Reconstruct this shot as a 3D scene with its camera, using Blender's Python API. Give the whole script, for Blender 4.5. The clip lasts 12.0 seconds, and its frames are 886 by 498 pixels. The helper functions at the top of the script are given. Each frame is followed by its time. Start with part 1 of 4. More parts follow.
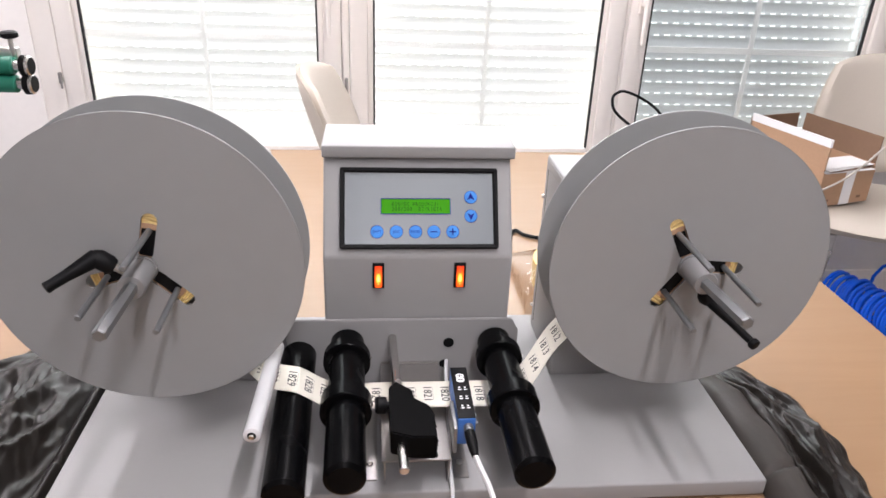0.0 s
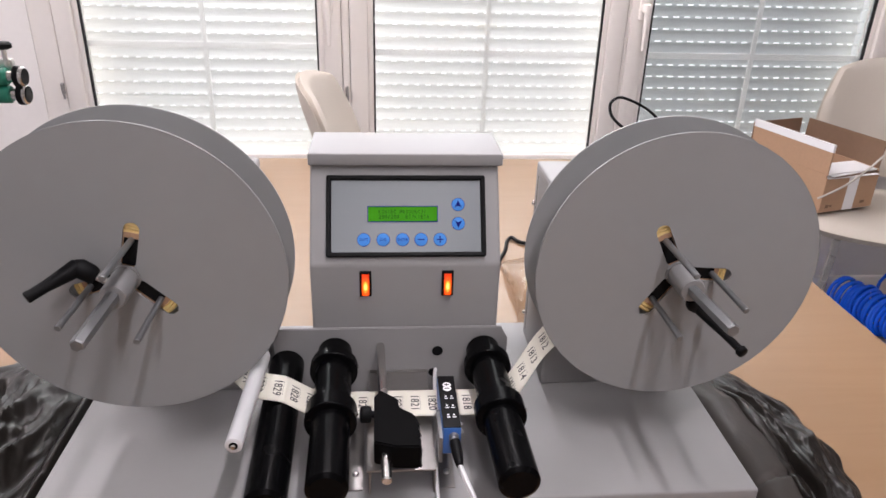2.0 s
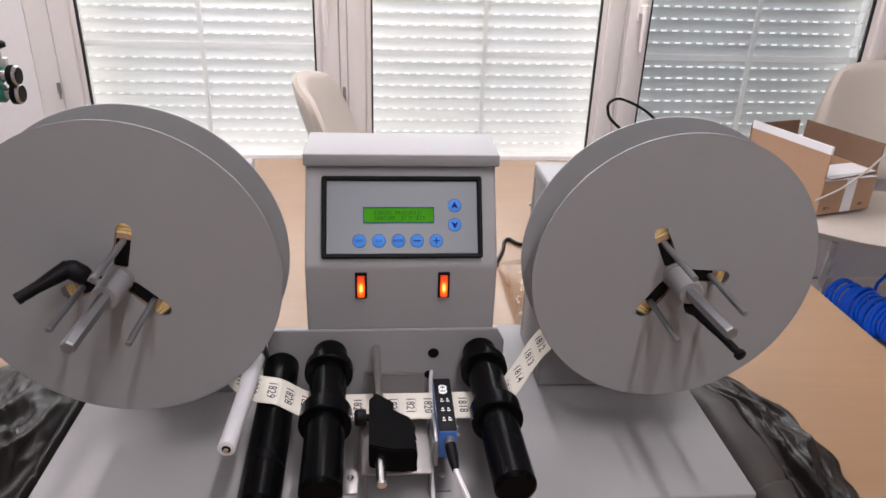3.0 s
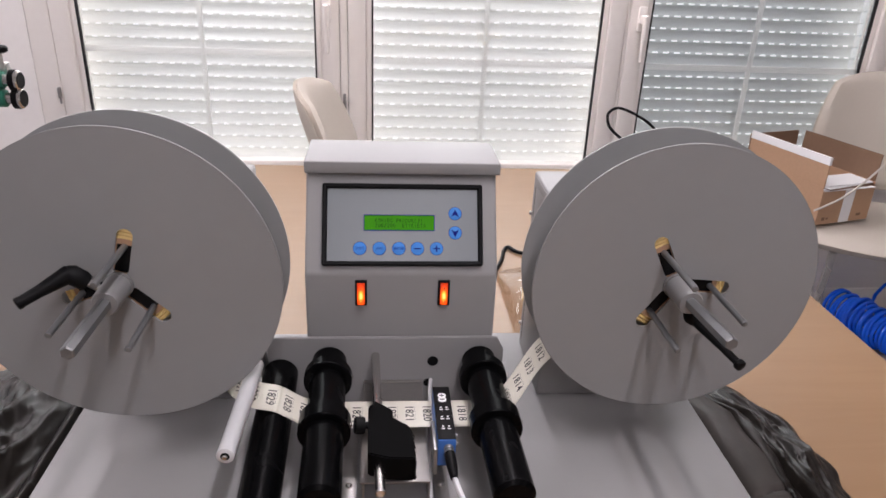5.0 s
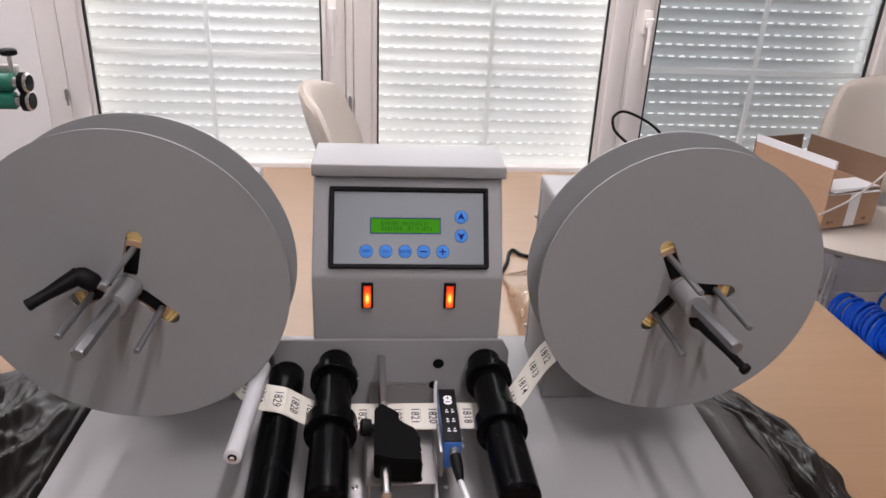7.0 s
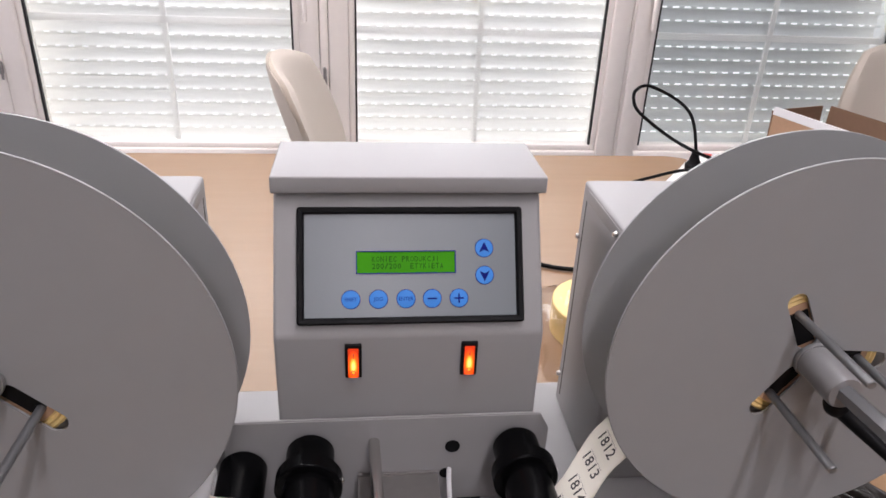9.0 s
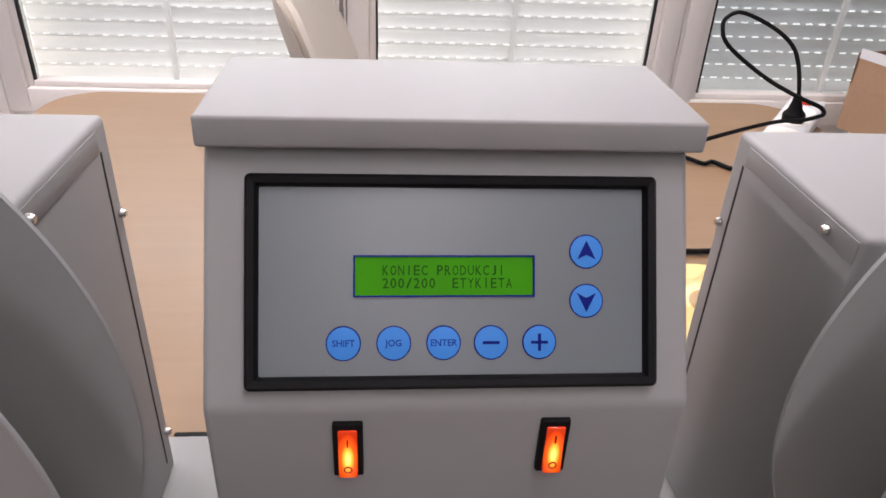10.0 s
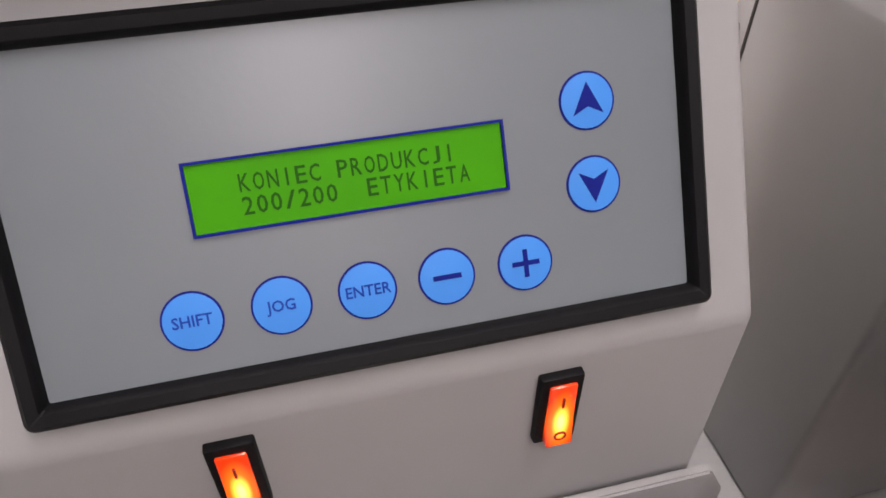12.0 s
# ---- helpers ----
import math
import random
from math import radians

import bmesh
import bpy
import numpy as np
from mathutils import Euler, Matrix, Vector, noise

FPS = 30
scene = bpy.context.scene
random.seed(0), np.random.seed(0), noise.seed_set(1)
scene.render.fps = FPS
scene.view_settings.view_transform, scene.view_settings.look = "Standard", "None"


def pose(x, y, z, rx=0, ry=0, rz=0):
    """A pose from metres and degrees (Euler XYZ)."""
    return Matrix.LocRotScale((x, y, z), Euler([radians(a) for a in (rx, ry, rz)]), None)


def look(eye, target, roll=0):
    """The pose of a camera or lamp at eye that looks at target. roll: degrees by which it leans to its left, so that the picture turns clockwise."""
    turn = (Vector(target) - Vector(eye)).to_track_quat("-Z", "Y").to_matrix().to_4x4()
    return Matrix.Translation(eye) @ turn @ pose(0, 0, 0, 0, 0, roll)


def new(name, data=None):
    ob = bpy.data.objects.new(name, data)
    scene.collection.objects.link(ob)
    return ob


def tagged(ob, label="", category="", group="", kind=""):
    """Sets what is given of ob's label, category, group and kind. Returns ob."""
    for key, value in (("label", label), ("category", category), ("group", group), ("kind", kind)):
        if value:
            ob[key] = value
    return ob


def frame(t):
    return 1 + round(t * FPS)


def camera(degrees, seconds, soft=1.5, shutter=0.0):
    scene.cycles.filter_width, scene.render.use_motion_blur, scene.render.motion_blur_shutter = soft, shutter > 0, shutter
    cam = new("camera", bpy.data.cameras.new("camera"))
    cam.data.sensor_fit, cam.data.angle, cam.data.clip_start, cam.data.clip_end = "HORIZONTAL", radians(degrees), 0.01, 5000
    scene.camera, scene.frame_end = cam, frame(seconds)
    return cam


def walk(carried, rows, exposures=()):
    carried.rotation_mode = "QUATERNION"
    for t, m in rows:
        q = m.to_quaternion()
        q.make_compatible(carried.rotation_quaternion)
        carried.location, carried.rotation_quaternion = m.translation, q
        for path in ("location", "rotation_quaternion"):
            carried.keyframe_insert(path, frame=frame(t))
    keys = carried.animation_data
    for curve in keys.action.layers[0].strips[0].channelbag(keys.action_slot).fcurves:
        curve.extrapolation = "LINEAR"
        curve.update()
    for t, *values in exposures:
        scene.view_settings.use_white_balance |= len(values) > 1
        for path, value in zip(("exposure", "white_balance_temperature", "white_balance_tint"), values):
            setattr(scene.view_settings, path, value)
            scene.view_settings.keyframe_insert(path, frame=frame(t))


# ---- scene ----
cam = camera(63.5, 12.0, 1.6)
PATH = [
    (0, (-0.038, -0.039, 1.205), (0.148, 1.758, 0.346), 2.4),
    (0.5, (-0.025, -0.034, 1.202), (0.147, 1.764, 0.344), 2.4),
    (1, (-0.02, -0.033, 1.203), (0.119, 1.772, 0.352), 1.3),
    (1.5, (-0.019, -0.034, 1.203), (0.13, 1.779, 0.371), 1.2),
    (2, (-0.018, -0.037, 1.204), (0.146, 1.77, 0.364), 1.8),
    (2.5, (-0.017, -0.035, 1.203), (0.145, 1.772, 0.361), 2.0),
    (3, (-0.016, -0.032, 1.202), (0.154, 1.776, 0.365), 2.0),
    (5, (-0.018, -0.032, 1.203), (0.157, 1.784, 0.384), 2.5),
    (5.5, (-0.019, -0.034, 1.204), (0.156, 1.784, 0.389), 2.6),
    (6, (-0.019, -0.037, 1.204), (0.153, 1.783, 0.392), 2.6),
    (6.5, (-0.02, -0.037, 1.205), (0.152, 1.782, 0.392), 2.7),
    (6.7, (-0.021, -0.036, 1.205), (0.146, 1.784, 0.393), 2.6),
    (8.3, (-0.01, 0.016, 1.191), (0.151, 1.813, 0.327), 2.6),
    (8.5, (-0.009, 0.048, 1.184), (0.162, 1.838, 0.308), 2.8),
    (9, (-0.029, 0.172, 1.169), (0.194, 1.95, 0.279), 2.7),
    (9.5, (-0.03, 0.278, 1.135), (0.223, 2.021, 0.187), 1.4),
    (10, (-0.022, 0.377, 1.088), (0.139, 2.094, 0.077), 2.8),
    (10.5, (-0.015, 0.427, 1.067), (0.073, 2.122, 0.01), 2.4),
    (11, (-0.015, 0.446, 1.06), (0.072, 2.111, -0.046), 1.8),
    (11.5, (-0.009, 0.462, 1.049), (0.137, 2.053, -0.154), 1.2),
    (12, (-0.0103, 0.4772, 1.035), (0.3403, 1.916, -0.3092), -0.3),
]
EXPOSURE = [(0, 0.6, 6450, 10), (0.5, 0.47, 6450, 11), (1.5, 0.34, 6500, 12), (2.5, 0.13, 6500, 13), (5.5, 0.0, 6500, 14), (8.0, 0.04, 6500, 13), (8.7, 0.16, 6450, 13), (9.5, 0.07, 6500, 14), (10, 0.0, 6600, 14), (10.6, 0.0, 6700, 14), (11.3, 0.2, 6850, 14), (12, 0.58, 6850, 14)]
walk(cam, [(t, look(eye, target, roll)) for t, eye, target, roll in PATH], EXPOSURE)

# ---- light ----
world = bpy.data.worlds.new("sky")
scene.world = world
world.use_nodes = True
wn = world.node_tree.nodes
sky = wn.new("ShaderNodeTexSky")
sky.sky_type, sky.sun_disc = "NISHITA", False
sky.sun_elevation, sky.sun_rotation = radians(39), radians(10)
world.node_tree.links.new(sky.outputs[0], wn["Background"].inputs[0])
wn["Background"].inputs[1].default_value = 0.15

sun = new("sun", bpy.data.lights.new("sun", "SUN"))
sun.data.energy, sun.data.angle, sun.data.color = 4.0, radians(10), (1.0, 0.95, 0.88)
sun.matrix_world = look((0.9, 6.0, 5.2), (0, 1, 1))

CEILING = 2.6
# first tube follows from the pin shadows; the other three are added fill
LAMPS = [(0.33, -0.06, 1.5, 20.0), (0.05, -1.75, 1.2, 21.5), (0.1, 1.6, 0.9, 17.0), (-1.5, 1.6, 0.9, 27.0)]
for lx, ly, long, watts in LAMPS:
    tube_light = new("ceiling_key_fill_light", bpy.data.lights.new("ceiling_key_fill_light", "AREA"))
    tube_light.data.shape, tube_light.data.size, tube_light.data.size_y = "RECTANGLE", 0.05, long - 0.06
    tube_light.data.energy, tube_light.data.color = watts, (1.0, 0.945, 0.995)
    tube_light.matrix_world = pose(lx, ly, CEILING - 0.09, 0, 0, 0)

# lamps added inside the closed shutters, out of view, standing in for daylight
for wx0, wx1, watts in ((-0.867, -0.2055, 9.0), (-0.045, 0.6355, 9.0), (0.781, 1.478, 4.0)):
    day = new("window_daylight", bpy.data.lights.new("window_daylight", "AREA"))
    day.data.shape, day.data.size, day.data.size_y = "RECTANGLE", wx1 - wx0 - 0.02, 0.85
    day.data.energy, day.data.color = watts, (0.95, 0.97, 1.0)
    day.matrix_world = pose((wx0 + wx1) / 2, 2.185, 1.72, -90, 0, 0)


# ---- materials ----
def mat(name, color, rough=0.5, metal=0.0, grain=60.0, vary=0.08, bump=0.0, bump_scale=400.0, coarse=6.0, spec=0.5, emit=0.0, trans=0.0, coat=0.0):
    m = bpy.data.materials.new(name)
    m.use_nodes = True
    nt = m.node_tree
    b = nt.nodes["Principled BSDF"]
    co = nt.nodes.new("ShaderNodeTexCoord")

    def noise_node(scale, detail):
        n = nt.nodes.new("ShaderNodeTexNoise")
        n.inputs["Scale"].default_value, n.inputs["Detail"].default_value = scale, detail
        nt.links.new(co.outputs["Object"], n.inputs["Vector"])
        return n

    def math_node(op, a, b_):
        n = nt.nodes.new("ShaderNodeMath")
        n.operation = op
        for i, v in enumerate((a, b_)):
            if isinstance(v, (int, float)):
                n.inputs[i].default_value = v
            else:
                nt.links.new(v, n.inputs[i])
        return n.outputs[0]

    fine, wide = noise_node(grain, 4.0), noise_node(coarse, 3.0)
    total = math_node("ADD", math_node("MULTIPLY", math_node("SUBTRACT", fine.outputs[0], 0.5), 2 * vary),
                      math_node("MULTIPLY", math_node("SUBTRACT", wide.outputs[0], 0.5), 2 * vary))
    val = nt.nodes.new("ShaderNodeHueSaturation")
    val.inputs["Color"].default_value = (*color, 1)
    nt.links.new(math_node("ADD", total, 1.0), val.inputs["Value"])
    nt.links.new(val.outputs[0], b.inputs["Base Color"])
    nt.links.new(math_node("ADD", math_node("MULTIPLY", math_node("SUBTRACT", wide.outputs[0], 0.5), 0.15), rough), b.inputs["Roughness"])
    b.inputs["Metallic"].default_value = metal
    b.inputs["Specular IOR Level"].default_value = spec
    b.inputs["Coat Weight"].default_value = coat
    b.inputs["Transmission Weight"].default_value = trans
    if emit:
        b.inputs["Emission Color"].default_value = (*color, 1)
        b.inputs["Emission Strength"].default_value = emit
    if bump:
        bn = nt.nodes.new("ShaderNodeBump")
        bn.inputs["Strength"].default_value, bn.inputs["Distance"].default_value = bump, 0.0008
        nt.links.new(noise_node(bump_scale, 2.0).outputs[0], bn.inputs["Height"])
        nt.links.new(bn.outputs[0], b.inputs["Normal"])
    return m


def wood_mat(name, light, dark):
    m = mat(name, light, 0.38, bump=0.05, bump_scale=250)
    nt = m.node_tree
    b = nt.nodes["Principled BSDF"]
    co, mp = nt.nodes.new("ShaderNodeTexCoord"), nt.nodes.new("ShaderNodeMapping")
    mp.inputs["Scale"].default_value = (3.0, 34.0, 3.0)
    nt.links.new(co.outputs["Object"], mp.inputs["Vector"])
    n = nt.nodes.new("ShaderNodeTexNoise")
    n.inputs["Scale"].default_value, n.inputs["Detail"].default_value, n.inputs["Distortion"].default_value = 1.6, 6.0, 0.6
    nt.links.new(mp.outputs[0], n.inputs["Vector"])
    r = nt.nodes.new("ShaderNodeValToRGB")
    r.color_ramp.elements[0].position, r.color_ramp.elements[1].position = 0.33, 0.62
    r.color_ramp.elements[0].color, r.color_ramp.elements[1].color = (*dark, 1), (*light, 1)
    nt.links.new(n.outputs[0], r.inputs[0])
    nt.links.new(r.outputs[0], b.inputs["Base Color"])
    return m


def slat_mat(name, color, through_part):
    m = bpy.data.materials.new(name)
    m.use_nodes = True
    nt = m.node_tree
    b = nt.nodes["Principled BSDF"]
    b.inputs["Base Color"].default_value, b.inputs["Roughness"].default_value = (*color, 1), 0.45
    tr, mix, out = nt.nodes.new("ShaderNodeBsdfTranslucent"), nt.nodes.new("ShaderNodeMixShader"), nt.nodes["Material Output"]
    tr.inputs[0].default_value = (*color, 1)
    mix.inputs[0].default_value = through_part
    nt.links.new(b.outputs[0], mix.inputs[1])
    nt.links.new(tr.outputs[0], mix.inputs[2])
    nt.links.new(mix.outputs[0], out.inputs[0])
    return m


def glass_mat(name, tint=(1, 1, 1)):
    m = bpy.data.materials.new(name)
    m.use_nodes = True
    nt = m.node_tree
    tr, gl, fr, mix = (nt.nodes.new("ShaderNodeBsdfTransparent"), nt.nodes.new("ShaderNodeBsdfGlossy"),
                       nt.nodes.new("ShaderNodeFresnel"), nt.nodes.new("ShaderNodeMixShader"))
    tr.inputs[0].default_value, gl.inputs["Roughness"].default_value = (*tint, 1), 0.02
    fr.inputs[0].default_value = 1.45
    for a, c in ((fr.outputs[0], mix.inputs[0]), (tr.outputs[0], mix.inputs[1]), (gl.outputs[0], mix.inputs[2]),
                 (mix.outputs[0], nt.nodes["Material Output"].inputs[0])):
        nt.links.new(a, c)
    return m


COAT = mat("grey_powder_coat", (0.285, 0.279, 0.278), 0.55, vary=0.02, spec=0.3, bump=0.03, bump_scale=1300, coarse=5)
DISC = mat("grey_pvc_sheet", (0.268, 0.2715, 0.272), 0.5, vary=0.03, bump=0.03, bump_scale=700, coarse=8)
DISC_EDGE = mat("cut_disc_edge", (0.24, 0.24, 0.24), 0.7, spec=0.2)
BLACK = mat("black_anodised", (0.0022, 0.0022, 0.0025), 0.25, vary=0.25, coarse=30, bump=0.03, spec=0.06)
BLACK_PLASTIC = mat("black_plastic", (0.0045, 0.0045, 0.005), 0.5, vary=0.2, bump=0.1, bump_scale=600, spec=0.12)
MATTE = mat("black_matt_plastic", (0.0028, 0.0028, 0.003), 0.65, vary=0.2, spec=0.05)
BRISTLE = mat("black_bristle", (0.004, 0.004, 0.0045), 0.85, vary=0.4, grain=300, spec=0.1)
STEEL = mat("brushed_steel", (0.62, 0.6, 0.58), 0.28, 1.0, vary=0.06, grain=200)
SHEET = mat("stainless_sheet", (0.30, 0.285, 0.275), 0.42, 0.75, vary=0.06, grain=150)
ZINC = mat("zinc_plated_steel", (0.24, 0.245, 0.25), 0.42, 0.7, vary=0.06)
HUB = mat("grey_aluminium_hub", (0.27, 0.268, 0.268), 0.38, 0.3, vary=0.05)
WHITE_PLASTIC = mat("white_plastic", (0.66, 0.66, 0.67), 0.35, vary=0.03)
UPVC = mat("white_window_frame", (0.92, 0.87, 0.82), 0.35, vary=0.02)
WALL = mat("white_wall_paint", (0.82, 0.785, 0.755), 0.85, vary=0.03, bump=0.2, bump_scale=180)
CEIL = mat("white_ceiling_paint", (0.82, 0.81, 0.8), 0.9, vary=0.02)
# for the unseen walls: colour taken down to weaken the bounced fill light
WALL_FAR = mat("darkened_wall_paint", (0.5, 0.48, 0.465), 0.85, vary=0.04, bump=0.2, bump_scale=180)
FLOOR = mat("grey_floor_covering", (0.21, 0.21, 0.225), 0.55, vary=0.12, grain=120, bump=0.1)
BEECH = wood_mat("beech_laminate", (0.25, 0.15, 0.08), (0.235, 0.138, 0.071))
DARK_METAL = mat("dark_metal_leg", (0.1, 0.1, 0.1), 0.45, 0.6)
GASKET = mat("black_rubber_gasket", (0.01, 0.01, 0.01), 0.7)
MEMBRANE = mat("blue_grey_membrane", (0.142, 0.162, 0.174), 0.31, vary=0.02, bump=0.05)
KEY_BLUE = mat("light_blue_key", (0.045, 0.225, 0.64), 0.45, vary=0.03, spec=0.2)
KEY_DARK = mat("dark_blue_print", (0.006, 0.012, 0.17), 0.6, spec=0.1)
KEY_WORD = mat("faded_blue_print", (0.012, 0.05, 0.30), 0.6, spec=0.1)
KEY_RED = mat("dark_red_print", (0.25, 0.02, 0.01), 0.5)
LCD_GREEN = mat("lit_green_display", (0.036, 0.235, 0.001), 0.5, vary=0.12, grain=40, coarse=40, emit=0.13, spec=0.1)
LCD_INK = mat("dark_display_character", (0.014, 0.085, 0.004), 0.6, spec=0.1)
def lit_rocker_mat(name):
    """Orange plastic; the glow of a neon lamp behind it is painted as emission."""
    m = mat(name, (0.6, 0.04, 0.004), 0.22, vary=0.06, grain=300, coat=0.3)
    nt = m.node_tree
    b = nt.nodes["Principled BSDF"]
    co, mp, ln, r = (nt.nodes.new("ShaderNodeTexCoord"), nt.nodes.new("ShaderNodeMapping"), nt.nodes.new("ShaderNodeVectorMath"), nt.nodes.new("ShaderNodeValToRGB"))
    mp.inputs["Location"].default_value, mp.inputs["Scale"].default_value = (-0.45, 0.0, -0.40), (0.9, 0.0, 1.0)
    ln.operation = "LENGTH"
    # painted glow: yellow hot spot falling off to deep red
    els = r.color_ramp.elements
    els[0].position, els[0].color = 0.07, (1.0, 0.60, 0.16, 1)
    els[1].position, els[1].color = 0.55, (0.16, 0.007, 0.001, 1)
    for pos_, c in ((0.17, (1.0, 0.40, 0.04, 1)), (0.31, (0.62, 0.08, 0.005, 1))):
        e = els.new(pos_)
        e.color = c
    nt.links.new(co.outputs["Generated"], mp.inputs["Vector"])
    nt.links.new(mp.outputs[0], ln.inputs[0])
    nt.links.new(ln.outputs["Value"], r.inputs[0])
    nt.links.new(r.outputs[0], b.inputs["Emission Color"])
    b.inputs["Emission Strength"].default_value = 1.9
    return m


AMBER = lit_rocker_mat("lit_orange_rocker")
YELLOW = mat("yellow_label_roll", (0.78, 0.58, 0.24), 0.6, vary=0.2, grain=500)
TAPE = mat("cream_label_web", (0.74, 0.71, 0.61), 0.5, vary=0.05)
LABEL = mat("cream_label_paper", (0.73, 0.70, 0.61), 0.6, vary=0.03)
INK = mat("black_print", (0.03, 0.028, 0.03), 0.6)
BLUE_BODY = mat("blue_sensor_housing", (0.03, 0.13, 0.42), 0.4, vary=0.08)
WHITE_PRINT = mat("white_print", (0.85, 0.85, 0.85), 0.5)
FABRIC = mat("cream_upholstery", (0.56, 0.505, 0.435), 0.9, vary=0.06, grain=350, bump=0.4, bump_scale=700)
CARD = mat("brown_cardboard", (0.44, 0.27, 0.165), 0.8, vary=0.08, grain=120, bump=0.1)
# about half as bright as CARD; two flaps, the marks and one sheet
CARD_DARK = mat("dark_cardboard", (0.21, 0.125, 0.078), 0.85, vary=0.08, grain=120)
PAPER = mat("white_paper_tape", (0.85, 0.84, 0.84), 0.5, vary=0.02)
BLUE_HOSE = mat("blue_coiled_hose", (0.008, 0.15, 0.95), 0.18, vary=0.05)
GREEN = mat("green_rubber", (0.01, 0.16, 0.10), 0.55, vary=0.1)
WRAP = mat("grey_plastic_film", (0.0115, 0.0092, 0.0076), 0.37, vary=0.3, grain=60, coarse=14, spec=0.26, bump=0.15, bump_scale=160)
FOAM = mat("grey_wrapped_tube", (0.046, 0.040, 0.036), 0.5, vary=0.12, grain=50, coarse=12, spec=0.2)
CLEAR = glass_mat("clear_plastic_bag", (0.93, 0.93, 0.93))
PANE = glass_mat("window_glass", (0.96, 0.98, 0.97))
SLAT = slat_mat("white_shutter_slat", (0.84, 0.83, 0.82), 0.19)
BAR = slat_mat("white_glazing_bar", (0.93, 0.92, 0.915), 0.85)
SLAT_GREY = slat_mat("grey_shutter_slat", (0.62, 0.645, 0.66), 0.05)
LAMP_GLASS = mat("lamp_diffuser", (0.9, 0.9, 0.88), 0.6, emit=2.0)


# ---- mesh helpers ----
def box(bm, x0, x1, y0, y1, z0, z1, bevel=0.0, seg=2, m=None):
    sub = bmesh.new()
    bmesh.ops.create_cube(sub, size=1)
    for v in sub.verts:
        v.co = Vector((x0 + (v.co.x + 0.5) * (x1 - x0), y0 + (v.co.y + 0.5) * (y1 - y0), z0 + (v.co.z + 0.5) * (z1 - z0)))
    if bevel:
        bmesh.ops.bevel(sub, geom=sub.edges[:], offset=bevel, segments=seg, profile=0.5, affect="EDGES")
    return merge(bm, sub, m)


def merge(bm, sub, m=None):
    if m is not None:
        bmesh.ops.transform(sub, matrix=m, verts=sub.verts)
    tmp = bpy.data.meshes.new("tmp")
    sub.to_mesh(tmp)
    sub.free()
    bm.from_mesh(tmp)
    bpy.data.meshes.remove(tmp)
    return bm


def prism(bm, pts, x0, x1, bevel=0.0, seg=2, m=None):
    """A solid of the outline pts (y, z), from x0 to x1."""
    sub = bmesh.new()
    a = [sub.verts.new((x0, y, z)) for y, z in pts]
    b = [sub.verts.new((x1, y, z)) for y, z in pts]
    sub.faces.new(a)
    sub.faces.new(b[::-1])
    for i in range(len(pts)):
        j = (i + 1) % len(pts)
        sub.faces.new((a[j], a[i], b[i], b[j]))
    bmesh.ops.recalc_face_normals(sub, faces=sub.faces[:])
    if bevel:
        bmesh.ops.bevel(sub, geom=sub.edges[:], offset=bevel, segments=seg, profile=0.5, affect="EDGES")
    return merge(bm, sub, m)


def lathe(bm, p0, p1, prof, seg=32, hexa=False):
    """Rings (distance along p0 to p1, radius) turned about that line."""
    p0, p1 = Vector(p0), Vector(p1)
    d = (p1 - p0).normalized()
    q = d.to_track_quat("Z", "X").to_matrix()
    n = 6 if hexa else seg
    rings = []
    for h, r in prof:
        rings.append([bm.verts.new(p0 + d * h + q @ Vector((r * math.cos(2 * math.pi * i / n), r * math.sin(2 * math.pi * i / n), 0))) for i in range(n)])
    for a, b in zip(rings, rings[1:]):
        for i in range(n):
            bm.faces.new((a[i], a[(i + 1) % n], b[(i + 1) % n], b[i]))
    bm.faces.new(rings[0][::-1])
    bm.faces.new(rings[-1])
    return bm


def rod(bm, p0, p1, r, seg=20, c=0.0006, hexa=False):
    h = (Vector(p1) - Vector(p0)).length
    c = min(c, r * 0.5, h * 0.3)
    return lathe(bm, p0, p1, [(0, r - c), (c, r), (h - c, r), (h, r - c)], seg, hexa)


def smooth_path(pts, steps=8):
    pts = [Vector(p) for p in pts]
    ext = [pts[0] * 2 - pts[1]] + pts + [pts[-1] * 2 - pts[-2]]
    out = []
    for i in range(1, len(ext) - 2):
        a, b, c, d = ext[i - 1:i + 3]
        for k in range(steps):
            t = k / steps
            out.append(0.5 * (2 * b + (c - a) * t + (2 * a - 5 * b + 4 * c - d) * t * t + (3 * b - a - 3 * c + d) * t ** 3))
    return out + [pts[-1]]


def cable(bm, pts, r, n=8, steps=8):
    path = smooth_path(pts, steps)
    up = Vector((0.13, 0.21, 0.97))
    rings = []
    for i, p in enumerate(path):
        d = (path[min(i + 1, len(path) - 1)] - path[max(i - 1, 0)]).normalized()
        s = d.cross(up).normalized()
        up = s.cross(d).normalized()
        rings.append([bm.verts.new(p + (s * math.cos(2 * math.pi * k / n) + up * math.sin(2 * math.pi * k / n)) * r) for k in range(n)])
    for a, b in zip(rings, rings[1:]):
        for k in range(n):
            bm.faces.new((a[k], b[k], b[(k + 1) % n], a[(k + 1) % n]))
    bm.faces.new(rings[0])
    bm.faces.new(rings[-1][::-1])
    return bm


